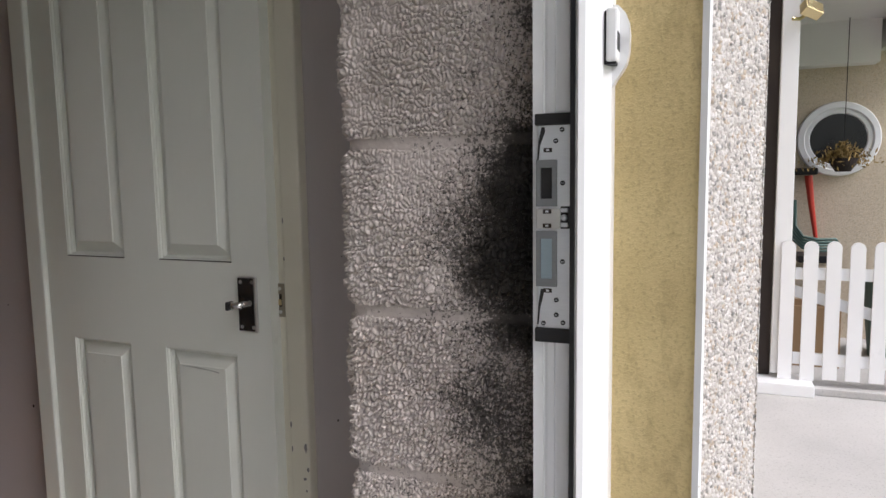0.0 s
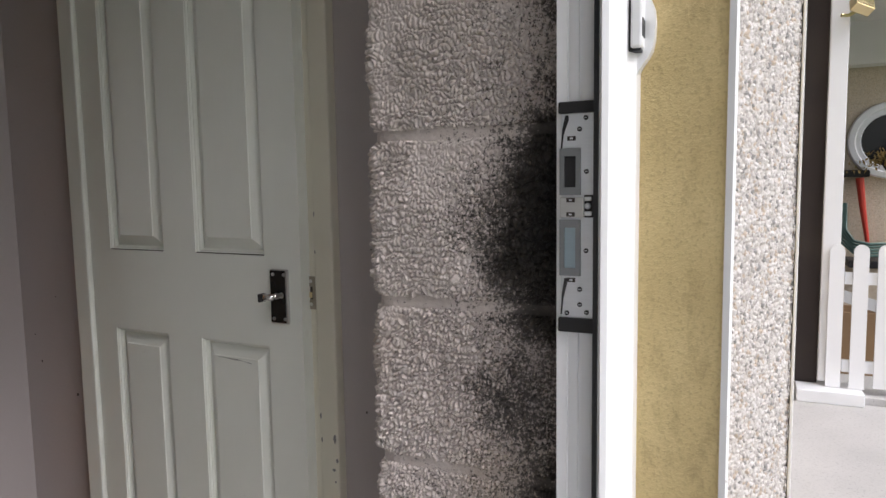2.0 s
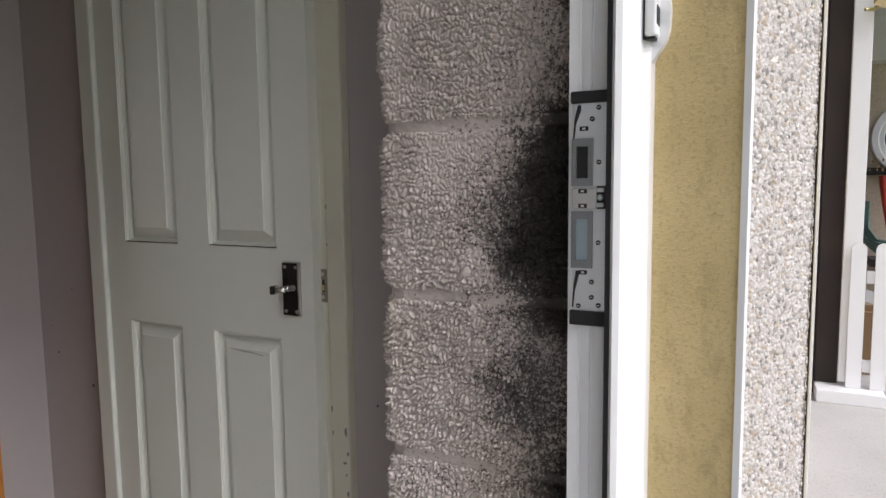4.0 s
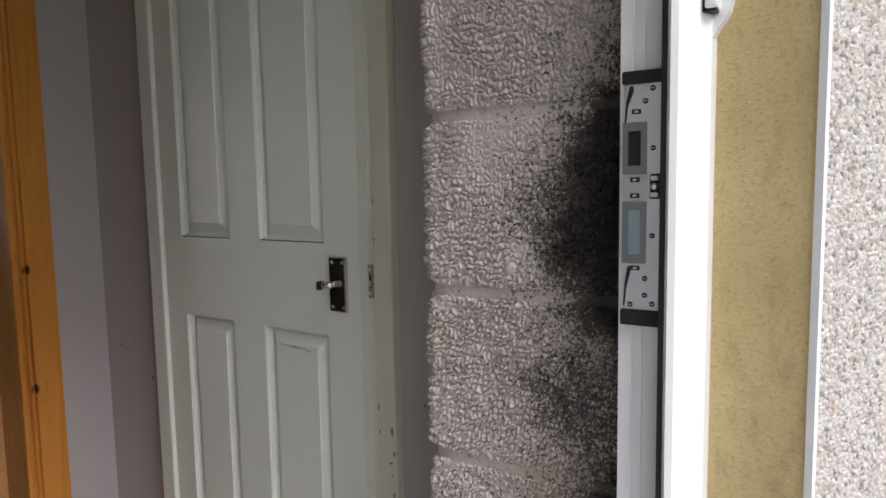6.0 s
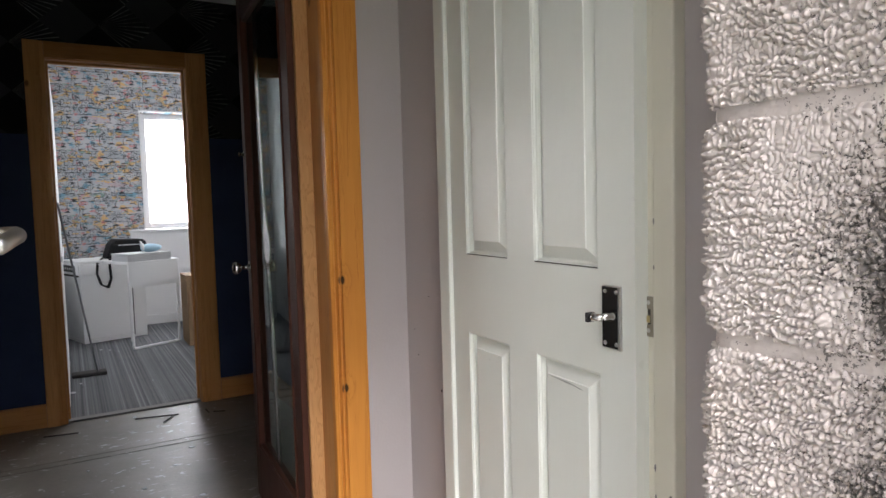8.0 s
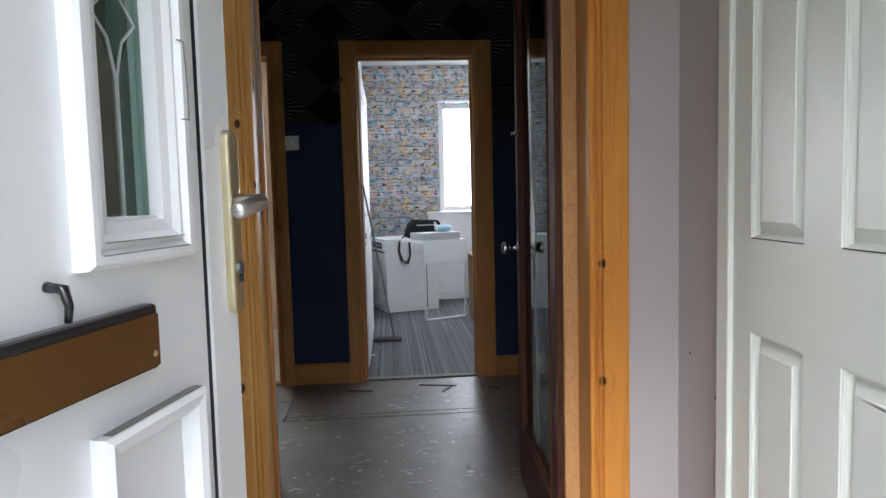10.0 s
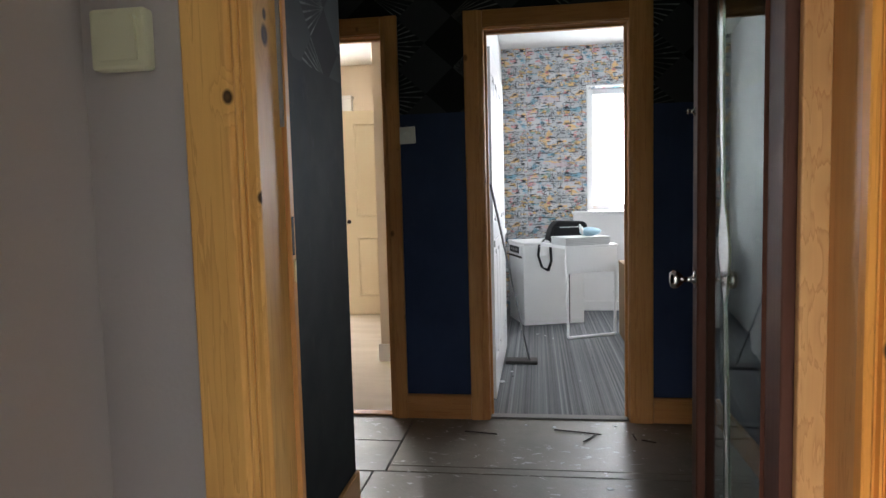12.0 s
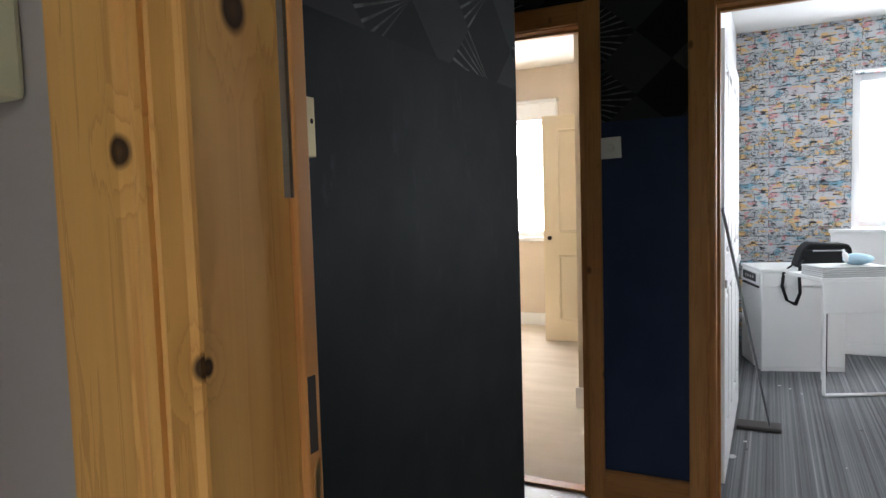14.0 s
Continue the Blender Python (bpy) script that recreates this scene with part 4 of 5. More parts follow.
lining = thing("door_lining_cupboard", "ivory painted door lining with chipped edges", "door frame")
tagged(lining, kind="structure")
part("stop", boxed(-0.9235, -0.897, 1.366, 1.386, 0, 2.0), FRAME_PAINT, lining)
part("casing", boxed(-0.8965, -0.852, 1.357, 1.386, 0, 2.05, bevel=0.004), FRAME_PAINT, lining)
part("casing", boxed(-1.598, -1.5485, 1.352, 1.386, 0, 2.05, bevel=0.004), DOOR_PAINT, lining)
part("casing", boxed(-1.598, -0.852, 1.354, 1.386, 1.995, 2.05, bevel=0.004), DOOR_PAINT, lining)
for cx, cz, w, h in ((-0.856, 0.62, 0.006, 0.010), (-0.861, 0.575, 0.004, 0.006), (-0.858, 0.535, 0.005, 0.013), (-0.874, 0.50, 0.006, 0.004), (-0.893, 1.045, 0.003, 0.008), (-0.891, 0.66, 0.003, 0.012), (-0.860, 0.665, 0.007, 0.02), (-0.864, 0.60, 0.009, 0.006), (-0.892, 0.71, 0.004, 0.014), (-0.893, 1.12, 0.003, 0.011)):
    part("paint_chip", prism(bmesh.new(), [(cx - w / 2, cz), (cx, cz - h / 2), (cx + w / 2, cz - h * 0.1), (cx + w * 0.3, cz + h / 2), (cx - w * 0.3, cz + h * 0.4)], 1.3564, 1.3575, "y"), GRIME, lining, "chip in the ivory paint")
strike = thing("strike_plate", "tarnished brass strike plate let into the lining", "strike plate")
bm = wall_bm("y", 1.3625, 1.3659, -0.9215, -0.8985, 0.928, 0.995, [(-0.9155, -0.9055, 0.948, 0.974)])
part("plate", bm, TARNISHED, strike)
part("latch_hole", boxed(-0.9155, -0.9055, 1.3645, 1.3657, 0.948, 0.974), DARK_BROWN, strike)
part("latch_bolt", boxed(-0.9155, -0.9075, 1.3618, 1.3644, 0.951, 0.963, bevel=0.001), BRASS, strike, "brass latch tongue")
for z in (0.938, 0.985):
    part("screw", lathe(bmesh.new(), [(0.0001, 0.0), (0.004, 0.0), (0.0001, 0.0015)], pose(-0.910, 1.3625, z, 90), 10), SATIN, strike)

# ---- open front door ----
front_door = thing("front_door", "open white plastic front door with narrow leaded lights", "door", frame_at(-0.33, 0.235, 0.025, -0.974, 0.227))
LIGHTS = [(0.586, 0.678), (0.182, 0.274)]
T = 0.055
part("leaf", wall_bm("y", 0.004, T - 0.004, 0.104, 0.7735, 0.10, 1.93, [(a - 0.002, b + 0.002, 1.095, 1.76) for a, b in LIGHTS]), UPVC, front_door)
part("stile", boxed(0.778, 0.86, 0, T, 0, 2.0, bevel=0.006), UPVC, front_door)
part("stile", boxed(0.0, 0.096, 0, T, 0, 2.0, bevel=0.006), UPVC, front_door)
part("rail", boxed(0.0965, 0.7775, 0, T, 0, 0.10, bevel=0.004), UPVC, front_door)
part("rail", boxed(0.0965, 0.7775, 0, T, 1.93, 2.0, bevel=0.004), UPVC, front_door)
part("gasket", wall_bm("y", 0.0015, T - 0.0015, 0.096, 0.778, 0.101, 1.929, [(0.104, 0.7735, 0.101, 1.929)]), BLACK, front_door, "black glazing seal")


def ring_frame(u0, u1, v0, v1, steps):
    """A raised moulding round an opening: steps of (inset, height above the face)."""
    bm = bmesh.new()
    rings = [[bm.verts.new((u, -h, v)) for u, v in ((u0 + i, v0 + i), (u1 - i, v0 + i), (u1 - i, v1 - i), (u0 + i, v1 - i))] for i, h in steps]
    for a, b in zip(rings, rings[1:]):
        for k in range(4):
            bm.faces.new((a[k], a[(k + 1) % 4], b[(k + 1) % 4], b[k]))
    bmesh.ops.recalc_face_normals(bm, faces=bm.faces[:])
    return bm


for a, b in LIGHTS:
    light = part("light", ring_frame(a - 0.048, b + 0.048, 1.045, 1.80, [(0.0, -0.004), (0.001, 0.012), (0.006, 0.016), (0.014, 0.016), (0.019, 0.009), (0.026, 0.011), (0.033, 0.005), (0.045, 0.002), (0.048, -0.012)]), UPVC, front_door, "moulded white surround")
    pane = part("pane", boxed(a - 0.001, b + 0.001, 0.014, 0.018, 1.091, 1.764), GLASS, light, "dark reflecting pane")
    pane.visible_shadow = False
    part("spacer", boxed(b - 0.016, b - 0.004, 0.0185, 0.026, 1.095, 1.76), STEEL, light, "perforated metal spacer bar")
    c, z = (a + b) / 2, 1.30
    dia = bmesh.new()
    tip = dia.verts.new((c, 0.0075, z))
    rim = [dia.verts.new((c + du, 0.0132, z + dv)) for du, dv in ((0.0, -0.062), (0.034, 0.0), (0.0, 0.062), (-0.034, 0.0))]
    for k in range(4):
        dia.faces.new((rim[k], rim[(k + 1) % 4], tip))
    dia.faces.new(rim[::-1])
    part("diamond", dia, GLASS, light, "bevelled glass diamond")
    tips = [(c, 0.0125, z - 0.064), (c + 0.012, 0.0125, z - 0.022), (c + 0.036, 0.0125, z), (c + 0.012, 0.0125, z + 0.022), (c, 0.0125, z + 0.064), (c - 0.012, 0.0125, z + 0.022), (c - 0.036, 0.0125, z), (c - 0.012, 0.0125, z - 0.022)]
    for a1, b1 in zip(tips, tips[1:] + tips[:1]):
        part("bevel_edge", tube(bmesh.new(), [a1, b1], 0.0019, 6), STEEL, light, "bright bevel edge of the diamond")
    for pts in (((c, 1.095), (c, z - 0.062)), ((c, z + 0.062), (c, 1.76))):
        part("lead_strip", tube(bmesh.new(), [(p[0], 0.0125, p[1]) for p in pts], 0.0022, 6), STEEL, light)
for a, b in ((0.545, 0.735), (0.125, 0.315)):
    part("lower_panel", ring_frame(a, b, 0.22, 0.885, [(0.0, -0.004), (0.001, 0.012), (0.008, 0.016), (0.02, 0.013), (0.028, 0.004), (0.032, -0.0036)]), UPVC, front_door)
for a, b in LIGHTS:
    for u0, u1, v, w in ((a - 0.03, b + 0.03, 1.0585, 0.0012), (a - 0.02, b + 0.02, 1.0705, 0.0009)):
        part("grime_line", boxed(u0, u1, -0.0168, -0.008, v, v + w), GRIME, front_door, "dirt caught in the moulding")
for a, b in ((0.545, 0.735), (0.125, 0.315)):
    part("grime_ledge", prism(bmesh.new(), [(a + 0.012, 0.8848), (b - 0.004, 0.8848), (b - 0.02, 0.8862), (a + 0.05, 0.8858)], -0.0115, 0.0, "y"), GRIME, front_door, "grey dirt on the panel ledge")
crack_bead = [(0.7165, 1.292), (0.7180, 1.268), (0.7195, 1.236), (0.7202, 1.205), (0.7222, 1.204), (0.7214, 1.238), (0.7196, 1.270), (0.7176, 1.2935)]
part("split", prism(bmesh.new(), crack_bead, -0.0170, -0.0140, "y"), GRIME, front_door, "split along the glazing bead")
part("split", boxed(0.709, 0.7205, -0.0168, -0.014, 1.2035, 1.2048), GRIME, front_door, "split along the glazing bead")
part("split", boxed(0.706, 0.7175, -0.0168, -0.014, 1.2925, 1.2936), GRIME, front_door, "split along the glazing bead")
plate = part("letter_plate", boxed(0.225, 0.638, -0.016, 0.004, 0.932, 1.002, bevel=0.005), BLACK_GLOSS, front_door, "brown letter plate with a black rim")
part("flap", boxed(0.230, 0.634, -0.0185, -0.0162, 0.936, 0.992, bevel=0.001), BRONZE, plate)
part("screw", lathe(bmesh.new(), [(0.0001, 0), (0.004, 0), (0.0001, 0.003)], pose(0.625, -0.0184, 0.95, 90), 10), BRASS, plate)
part("knocker_stub", tube(bmesh.new(), [(0.503, 0.003, 1.037), (0.503, -0.014, 1.035), (0.503, -0.018, 1.02), (0.503, -0.016, 1.006)], [0.005, 0.005, 0.004, 0.0035], 8), BLACK_GLOSS, front_door, "black broken knocker fixing", smooth=True)
plate_bm = bmesh.new()
ends = [(0.8415 + 0.0155 * math.cos(a), 1.1895 + 0.0155 * math.sin(a)) for a in (math.pi * k / 12 for k in range(13))]
ends += [(0.8415 - 0.0155 * math.cos(a), 0.9705 - 0.0155 * math.sin(a)) for a in (math.pi * k / 12 for k in range(13))]
prism(plate_bm, ends, -0.012, 0.001, "y")
bmesh.ops.bevel(plate_bm, geom=[e for e in plate_bm.edges if all(v.co.y < -0.0119 for v in e.verts)], offset=0.004, segments=3, profile=0.5, affect="EDGES")
hplate = part("handle_plate", plate_bm, GOLD, front_door, "champagne gold handle plate")
part("lever", tube(bmesh.new(), [(0.842, -0.010, 1.108), (0.842, -0.034, 1.108), (0.838, -0.050, 1.108), (0.825, -0.055, 1.107), (0.80, -0.055, 1.103), (0.768, -0.052, 1.097), (0.760, -0.051, 1.096)], [0.011, 0.010, 0.0105, 0.011, 0.0105, 0.0115, 0.008], 14), SATIN, hplate, "satin silver lever", smooth=True)
part("key_cylinder", lathe(bmesh.new(), [(0.0085, 0.0), (0.0085, 0.004), (0.006, 0.0045), (0.0001, 0.0045)], pose(0.8425, -0.0115, 1.018, 90)), DARK_STEEL, hplate)
part("keyhole", boxed(0.8405, 0.8445, -0.0165, -0.0115, 0.998, 1.020, bevel=0.001), BLACK, hplate)

# ---- inner doorway: pine linings, architraves ----
def architrave_bm(y0, y1, x_face, x_back, inner, z0, z1):
    """A moulded casing in plan: flat board with a double bead near its inner edge; inner says which edge faces the opening."""
    w = y1 - y0
    prof = [(0.0, 0.0), (0.0, 0.85), (0.02, 1.0), (0.66, 1.0), (0.675, 0.58), (0.705, 0.52), (0.73, 0.85), (0.755, 1.0), (0.79, 1.0), (0.81, 0.62), (0.835, 0.55), (0.86, 0.85), (0.90, 1.0), (0.975, 1.0), (1.0, 0.9), (1.0, 0.0)]
    out = []
    for f, h in prof:
        y = y0 + f * w if inner == "hi" else y1 - f * w
        out.append((x_back + (x_face - x_back) * h, y))
    return prism(bmesh.new(), out, z0, z1)


inner_frame = thing("door_frame_inner", "varnished orange pine door frame with dark knots", "door frame")
tagged(inner_frame, kind="structure")
LEFT_CASING = [(-1.8575, 0.225), (-1.841, 0.225), (-1.838, 0.228), (-1.838, 0.293), (-1.8395, 0.2955), (-1.8425, 0.2975), (-1.8440, 0.2997), (-1.8425, 0.3025), (-1.8405, 0.3045), (-1.8415, 0.3073), (-1.8450, 0.3095), (-1.8500, 0.3090), (-1.8500, 0.3105), (-1.8475, 0.3130), (-1.8490, 0.3150), (-1.8640, 0.3195), (-1.8680, 0.3235), (-1.8715, 0.3240), (-1.8730, 0.3215), (-1.8730, 0.2990), (-1.8575, 0.2990)]
part("architrave", prism(bmesh.new(), LEFT_CASING, 0, 2.12), PINE_L, inner_frame)
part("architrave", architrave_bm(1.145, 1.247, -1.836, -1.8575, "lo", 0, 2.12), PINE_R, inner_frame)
part("architrave", boxed(-1.8575, -1.837, 0.337, 1.144, 2.0, 2.12, bevel=0.004), PINE_Y, inner_frame)
part("lining", boxed(-1.985, -1.8735, 0.3005, 0.3195, 0, 2.02, bevel=0.0015), PINE_LINING, inner_frame)
part("lining", boxed(-1.966, -1.858, 1.147, 1.1645, 0, 2.02, bevel=0.002), PINE_Z, inner_frame)
part("lining", boxed(-1.966, -1.858, 0.3345, 1.1465, 1.998, 2.019), PINE_Y, inner_frame)
part("stop", boxed(-1.988, -1.970, 0.3198, 0.329, 0, 1.995, bevel=0.002), PINE_Z, inner_frame)
part("stop", boxed(-1.966, -1.948, 1.107, 1.1468, 0, 1.995, bevel=0.003), PINE_WAVY, inner_frame, "wavy-grained pine stop")
part("draught_strip", boxed(-1.9695, -1.9655, 0.3197, 0.326, 1.288, 1.995), DARK_STEEL, inner_frame, "grey draught strip")
# No hollow is cut: a dark sheet gives the shade of the lock recess.
part("recess_shade", boxed(-1.982, -1.972, 0.3285, 0.3296, 1.078, 1.142), DARK_BROWN, inner_frame, "dark sheet painted for the shade in the chiselled lock recess")
part("latch_spring", prism(bmesh.new(), [(-1.9800, 1.030), (-1.9745, 1.036), (-1.9755, 1.060), (-1.9800, 1.072), (-1.9815, 1.060)], 0.3285, 0.331, "y"), BRASS, inner_frame, "bent brass latch spring")
part("keep_plate", boxed(-2.0080, -1.9885, 0.3120, 0.3205, 1.322, 1.372, bevel=0.0008), BRASS, inner_frame, "brass keep plate")
part("keep_screw", lathe(bmesh.new(), [(0.0001, 0.0), (0.0028, 0.0), (0.0001, 0.0012)], pose(-2.0035, 0.3203, 1.352, -90), 10), DARK_BROWN, inner_frame)
threshold_bar = structure("threshold_inner", boxed(-1.966, -1.858, 0.337, 1.144, 0.0, 0.008, bevel=0.002), PINE_Y, "worn wooden threshold strip", "threshold")


def switch_plate(name, label, m, size, rocker, material):
    """A surface switch: box, rim and a tilted rocker, facing +x at m."""
    ob = thing(name, label, "light switch", m)
    h = size / 2
    part("box", boxed(0, 0.026, -h, h, -h, h, bevel=0.006), material, ob)
    bm = bmesh.new()
    r = rocker / 2
    prism(bm, [(0.0255, -r), (0.0290, -r), (0.0335, r), (0.0255, r)], -r, r, "y")
    part("rocker", bm, material, ob)
    return ob


switch_plate("light_switch", "cream surface-mounted light switch on the mauve wall", pose(-1.8555, 0.134, 1.408), 0.088, 0.062, PLATE_GREY)
sw = thing("dimmer_switch", "small white dimmer plate beside the bedroom door", "light switch", pose(-4.2895, 0.076, 1.485, 2))
part("plate", boxed(0, 0.010, -0.043, 0.043, -0.043, 0.043, bevel=0.003), SWITCH_WHITE, sw)
part("dial", lathe(bmesh.new(), [(0.016, 0.0), (0.016, 0.010), (0.013, 0.013), (0.0001, 0.013)], pose(0.010, 0, 0, 0, 90)), SWITCH_WHITE, sw, smooth=True)

# ---- glazed inner door ----
GW, GS = 0.80, 0.084
glazed = thing("glazed_inner_door", "open dark mahogany door with a tall etched glass pane", "door", frame_at(-1.975, 1.113, 0.012, -0.9979, 0.064))
GT = 0.042
part("stile", boxed(0, GS, -GT / 2, GT / 2, 0, 1.975, bevel=0.003), MAHOGANY, glazed)
part("stile", boxed(GW - GS, GW, -GT / 2, GT / 2, 0, 1.975, bevel=0.003), MAHOGANY, glazed)
part("rail", boxed(GS + 0.0003, GW - GS - 0.0003, -GT / 2, GT / 2, 0, 0.22, bevel=0.002), MAHOGANY, glazed)
part("rail", boxed(GS + 0.0003, GW - GS - 0.0003, -GT / 2, GT / 2, 1.86, 1.975, bevel=0.002), MAHOGANY, glazed)
for sgn in (-1, 1):
    for u0, u1 in ((GS + 0.0005, GS + 0.016), (GW - GS - 0.016, GW - GS - 0.0005)):
        part("bead", prism(bmesh.new(), [(u0, sgn * 0.004), (u1, sgn * 0.004), (u1, sgn * 0.012), ((u0 + u1) / 2 + 0.003, sgn * 0.020), ((u0 + u1) / 2 - 0.003, sgn * 0.026), (u0, sgn * 0.021)][::sgn], 0.221, 1.859), MAHOGANY, glazed)
    for v0, v1 in ((0.221, 0.236), (1.844, 1.859)):
        part("bead", boxed(GS + 0.017, GW - GS - 0.017, min(sgn * 0.004, sgn * 0.02), max(sgn * 0.004, sgn * 0.02), v0, v1, bevel=0.003), MAHOGANY, glazed)
pane = part("pane", boxed(GS + 0.001, GW - GS - 0.001, -0.0035, 0.0035, 0.221, 1.859), GLASS, glazed, "clear reflecting glass")
pane.visible_shadow = False
wave = bmesh.new()
steps = 60
for side in (-1, 1):
    left, right = [], []
    for k in range(steps + 1):
        v = 0.225 + 1.63 * k / steps
        swell = 0.006 + 0.020 * abs(math.sin((v - 0.98) * 2.2)) + 0.055 * max(0, 1 - abs(v - 1.02) / 0.11) ** 0.75
        mid = GW - 0.31 + 0.05 * math.sin((v - 0.98) * 2.4)
        left.append(wave.verts.new((mid - swell, side * 0.0045, v)))
        right.append(wave.verts.new((mid + swell, side * 0.0045, v)))
    for k in range(steps):
        wave.faces.new((left[k], right[k], right[k + 1], left[k + 1]))
part("etched_wave", wave, WAVE_GLASS, pane, "frosted etched wave with an oval").visible_shadow = False
for edge in (-1, 1):
    pts = []
    for k in range(steps + 1):
        v = 0.225 + 1.63 * k / steps
        swell = 0.006 + 0.020 * abs(math.sin((v - 0.98) * 2.2)) + 0.055 * max(0, 1 - abs(v - 1.02) / 0.11) ** 0.6
        pts.append((GW - 0.31 + 0.05 * math.sin((v - 0.98) * 2.4) + edge * swell, 0.005, v))
    part("lead_line", tube(bmesh.new(), pts, 0.0011, 6), WAVE_GLASS, pane, "ground edge of the wave", smooth=True)
knob_profile = [(0.024, 0.0), (0.024, 0.004), (0.012, 0.007), (0.007, 0.012), (0.007, 0.030), (0.016, 0.036), (0.0235, 0.046), (0.0245, 0.056), (0.019, 0.064), (0.0001, 0.067)]
for rot in (90, -90):
    part("knob", lathe(bmesh.new(), knob_profile, pose(GW - 0.048, (-1 if rot == 90 else 1) * GT / 2, 0.922, rot)), CHROME, glazed, "polished chrome knob", smooth=True)
part("latch_snib", lathe(bmesh.new(), [(0.012, 0.0), (0.012, 0.003), (0.005, 0.006), (0.005, 0.016), (0.009, 0.018), (0.0001, 0.022)], pose(GW - 0.03, GT / 2, 1.36, -90)), CHROME, glazed, "small chrome bolt", smooth=True)


# ---- hall doorways: pine frames and skirtings ----
def doorway(name, y0, y1, label, w_lo, w_hi):
    """Pine lining and casing round an opening in the far hall wall."""
    ob = tagged(thing(name, label, "door frame"), kind="structure")
    for a, b in ((y0 - 0.0195, y0), (y1, y1 + 0.0195)):
        part("lining", boxed(-4.412, -4.2885, a, b, 0, 2.0, bevel=0.001), PINE_Z, ob)
    part("lining", boxed(-4.412, -4.2885, y0 - 0.0195, y1 + 0.0195, 1.9955, 2.0145), PINE_Y, ob)
    part("stop", boxed(-4.375, -4.345, y0 + 0.0002, y0 + 0.012, 0, 1.995), PINE_Z, ob)
    part("stop", boxed(-4.375, -4.345, y1 - 0.012, y1 - 0.0002, 0, 1.995), PINE_Z, ob)
    part("stop", boxed(-4.375, -4.345, y0 + 0.0125, y1 - 0.0125, 1.983, 1.995), PINE_Y, ob)
    part("casing", prism(bmesh.new(), [(-4.2895, y0 - w_lo), (-4.274, y0 - w_lo), (-4.270, y0 - w_lo + 0.008), (-4.270, y0 - 0.03), (-4.276, y0 - 0.022), (-4.277, y0 - 0.004), (-4.2895, y0 - 0.004)], 0, 2.085), PINE_Z, ob)
    part("casing", prism(bmesh.new(), [(-4.2895, y1 + w_hi), (-4.274, y1 + w_hi), (-4.270, y1 + w_hi - 0.008), (-4.270, y1 + 0.03), (-4.276, y1 + 0.022), (-4.277, y1 + 0.004), (-4.2895, y1 + 0.004)][::-1], 0, 2.085), PINE_Z, ob)
    part("casing", boxed(-4.2895, -4.2705, y0 - 0.003, y1 + 0.003, 2.0, 2.085, bevel=0.004), PINE_Y, ob)
    return ob


doorway("door_frame_office", 0.475, 1.18, "worn varnished pine frame of the office doorway", 0.098, 0.115)
doorway("door_frame_bedroom", -0.775, -0.052, "worn varnished pine frame of the bedroom doorway", 0.09, 0.09)
structure("threshold_office", boxed(-4.36, -4.30, 0.477, 1.178, 0.0, 0.010, bevel=0.003), GRIME, "worn timber threshold with carpet edge", "threshold")
structure("threshold_bedroom", boxed(-4.36, -4.30, -0.773, -0.054, 0.0, 0.012, bevel=0.003), PINE_Y, "worn timber threshold strip", "threshold")
SKIRT = [(-4.2895, 0.003), (-4.270, 0.003), (-4.270, 0.118), (-4.276, 0.126), (-4.2895, 0.13)]
structure("baseboard_hall_west", prism(bmesh.new(), SKIRT, 0.040, 0.376, "y"), PINE_Y, "varnished pine skirting between the doorways", "baseboard")
structure("baseboard_hall_corner", prism(bmesh.new(), SKIRT, 1.297, 1.62, "y"), PINE_Y, "varnished pine skirting board", "baseboard")
structure("baseboard_hall_south", boxed(-3.33, -2.013, 0.0205, 0.036, 0.002, 0.12, bevel=0.003), PINE_X, "varnished pine skirting along the dark wall", "baseboard")
structure("baseboard_hall_north", boxed(-4.269, -2.013, 1.602, 1.6195, 0.002, 0.12, bevel=0.003), PINE_X, "varnished pine skirting board", "baseboard")

# ---- office things ----
def window_unit(name, label, x, y0, y1, z0, z1, mullions):
    """A white window set in an opening of a wall that faces +x."""
    ob = tagged(thing(name, label, "window"), kind="structure")
    w = 0.06
    for a, b, c, d in ((y0, y0 + w, z0, z1), (y1 - w, y1, z0, z1), (y0 + w, y1 - w, z0, z0 + w), (y0 + w, y1 - w, z1 - w, z1)):
        part("window_frame", boxed(x - 0.03, x + 0.03, a + 0.0005, b - 0.0005, c + 0.0005, d - 0.0005, bevel=0.006), UPVC, ob)
    for m in mullions:
        part("mullion", boxed(x - 0.028, x + 0.028, m - 0.03, m + 0.03, z0 + w, z1 - w, bevel=0.004), UPVC, ob)
    edges = [y0 + w, *mullions, y1 - w]
    for a, b in zip(edges, edges[1:]):
        p = part("pane", boxed(x - 0.004, x + 0.004, a, b, z0 + w, z1 - w), WINDOW_GLASS, ob)
        p.visible_shadow = False
    return ob


window_unit("window_office", "white framed window, bright with overcast daylight", -7.79, 1.24, 2.65, 0.985, 2.2, [2.0])
structure("window_reveal_office", wall_bm("x", -7.86, -7.596, 1.225, 2.665, 0.98, 2.215, [(1.2395, 2.6505, 0.98, 2.2005)]), WHITE_WALL, "white plastered window reveal", "reveal")
sill_panel = thing("sill_panel_office", "boxed white panel and ledge under the office window", "panelling")
tagged(sill_panel, kind="structure")
part("panel", boxed(-7.599, -7.515, 1.085, 2.9, 0.0, 0.955, bevel=0.003), WHITE_GLOSS, sill_panel)
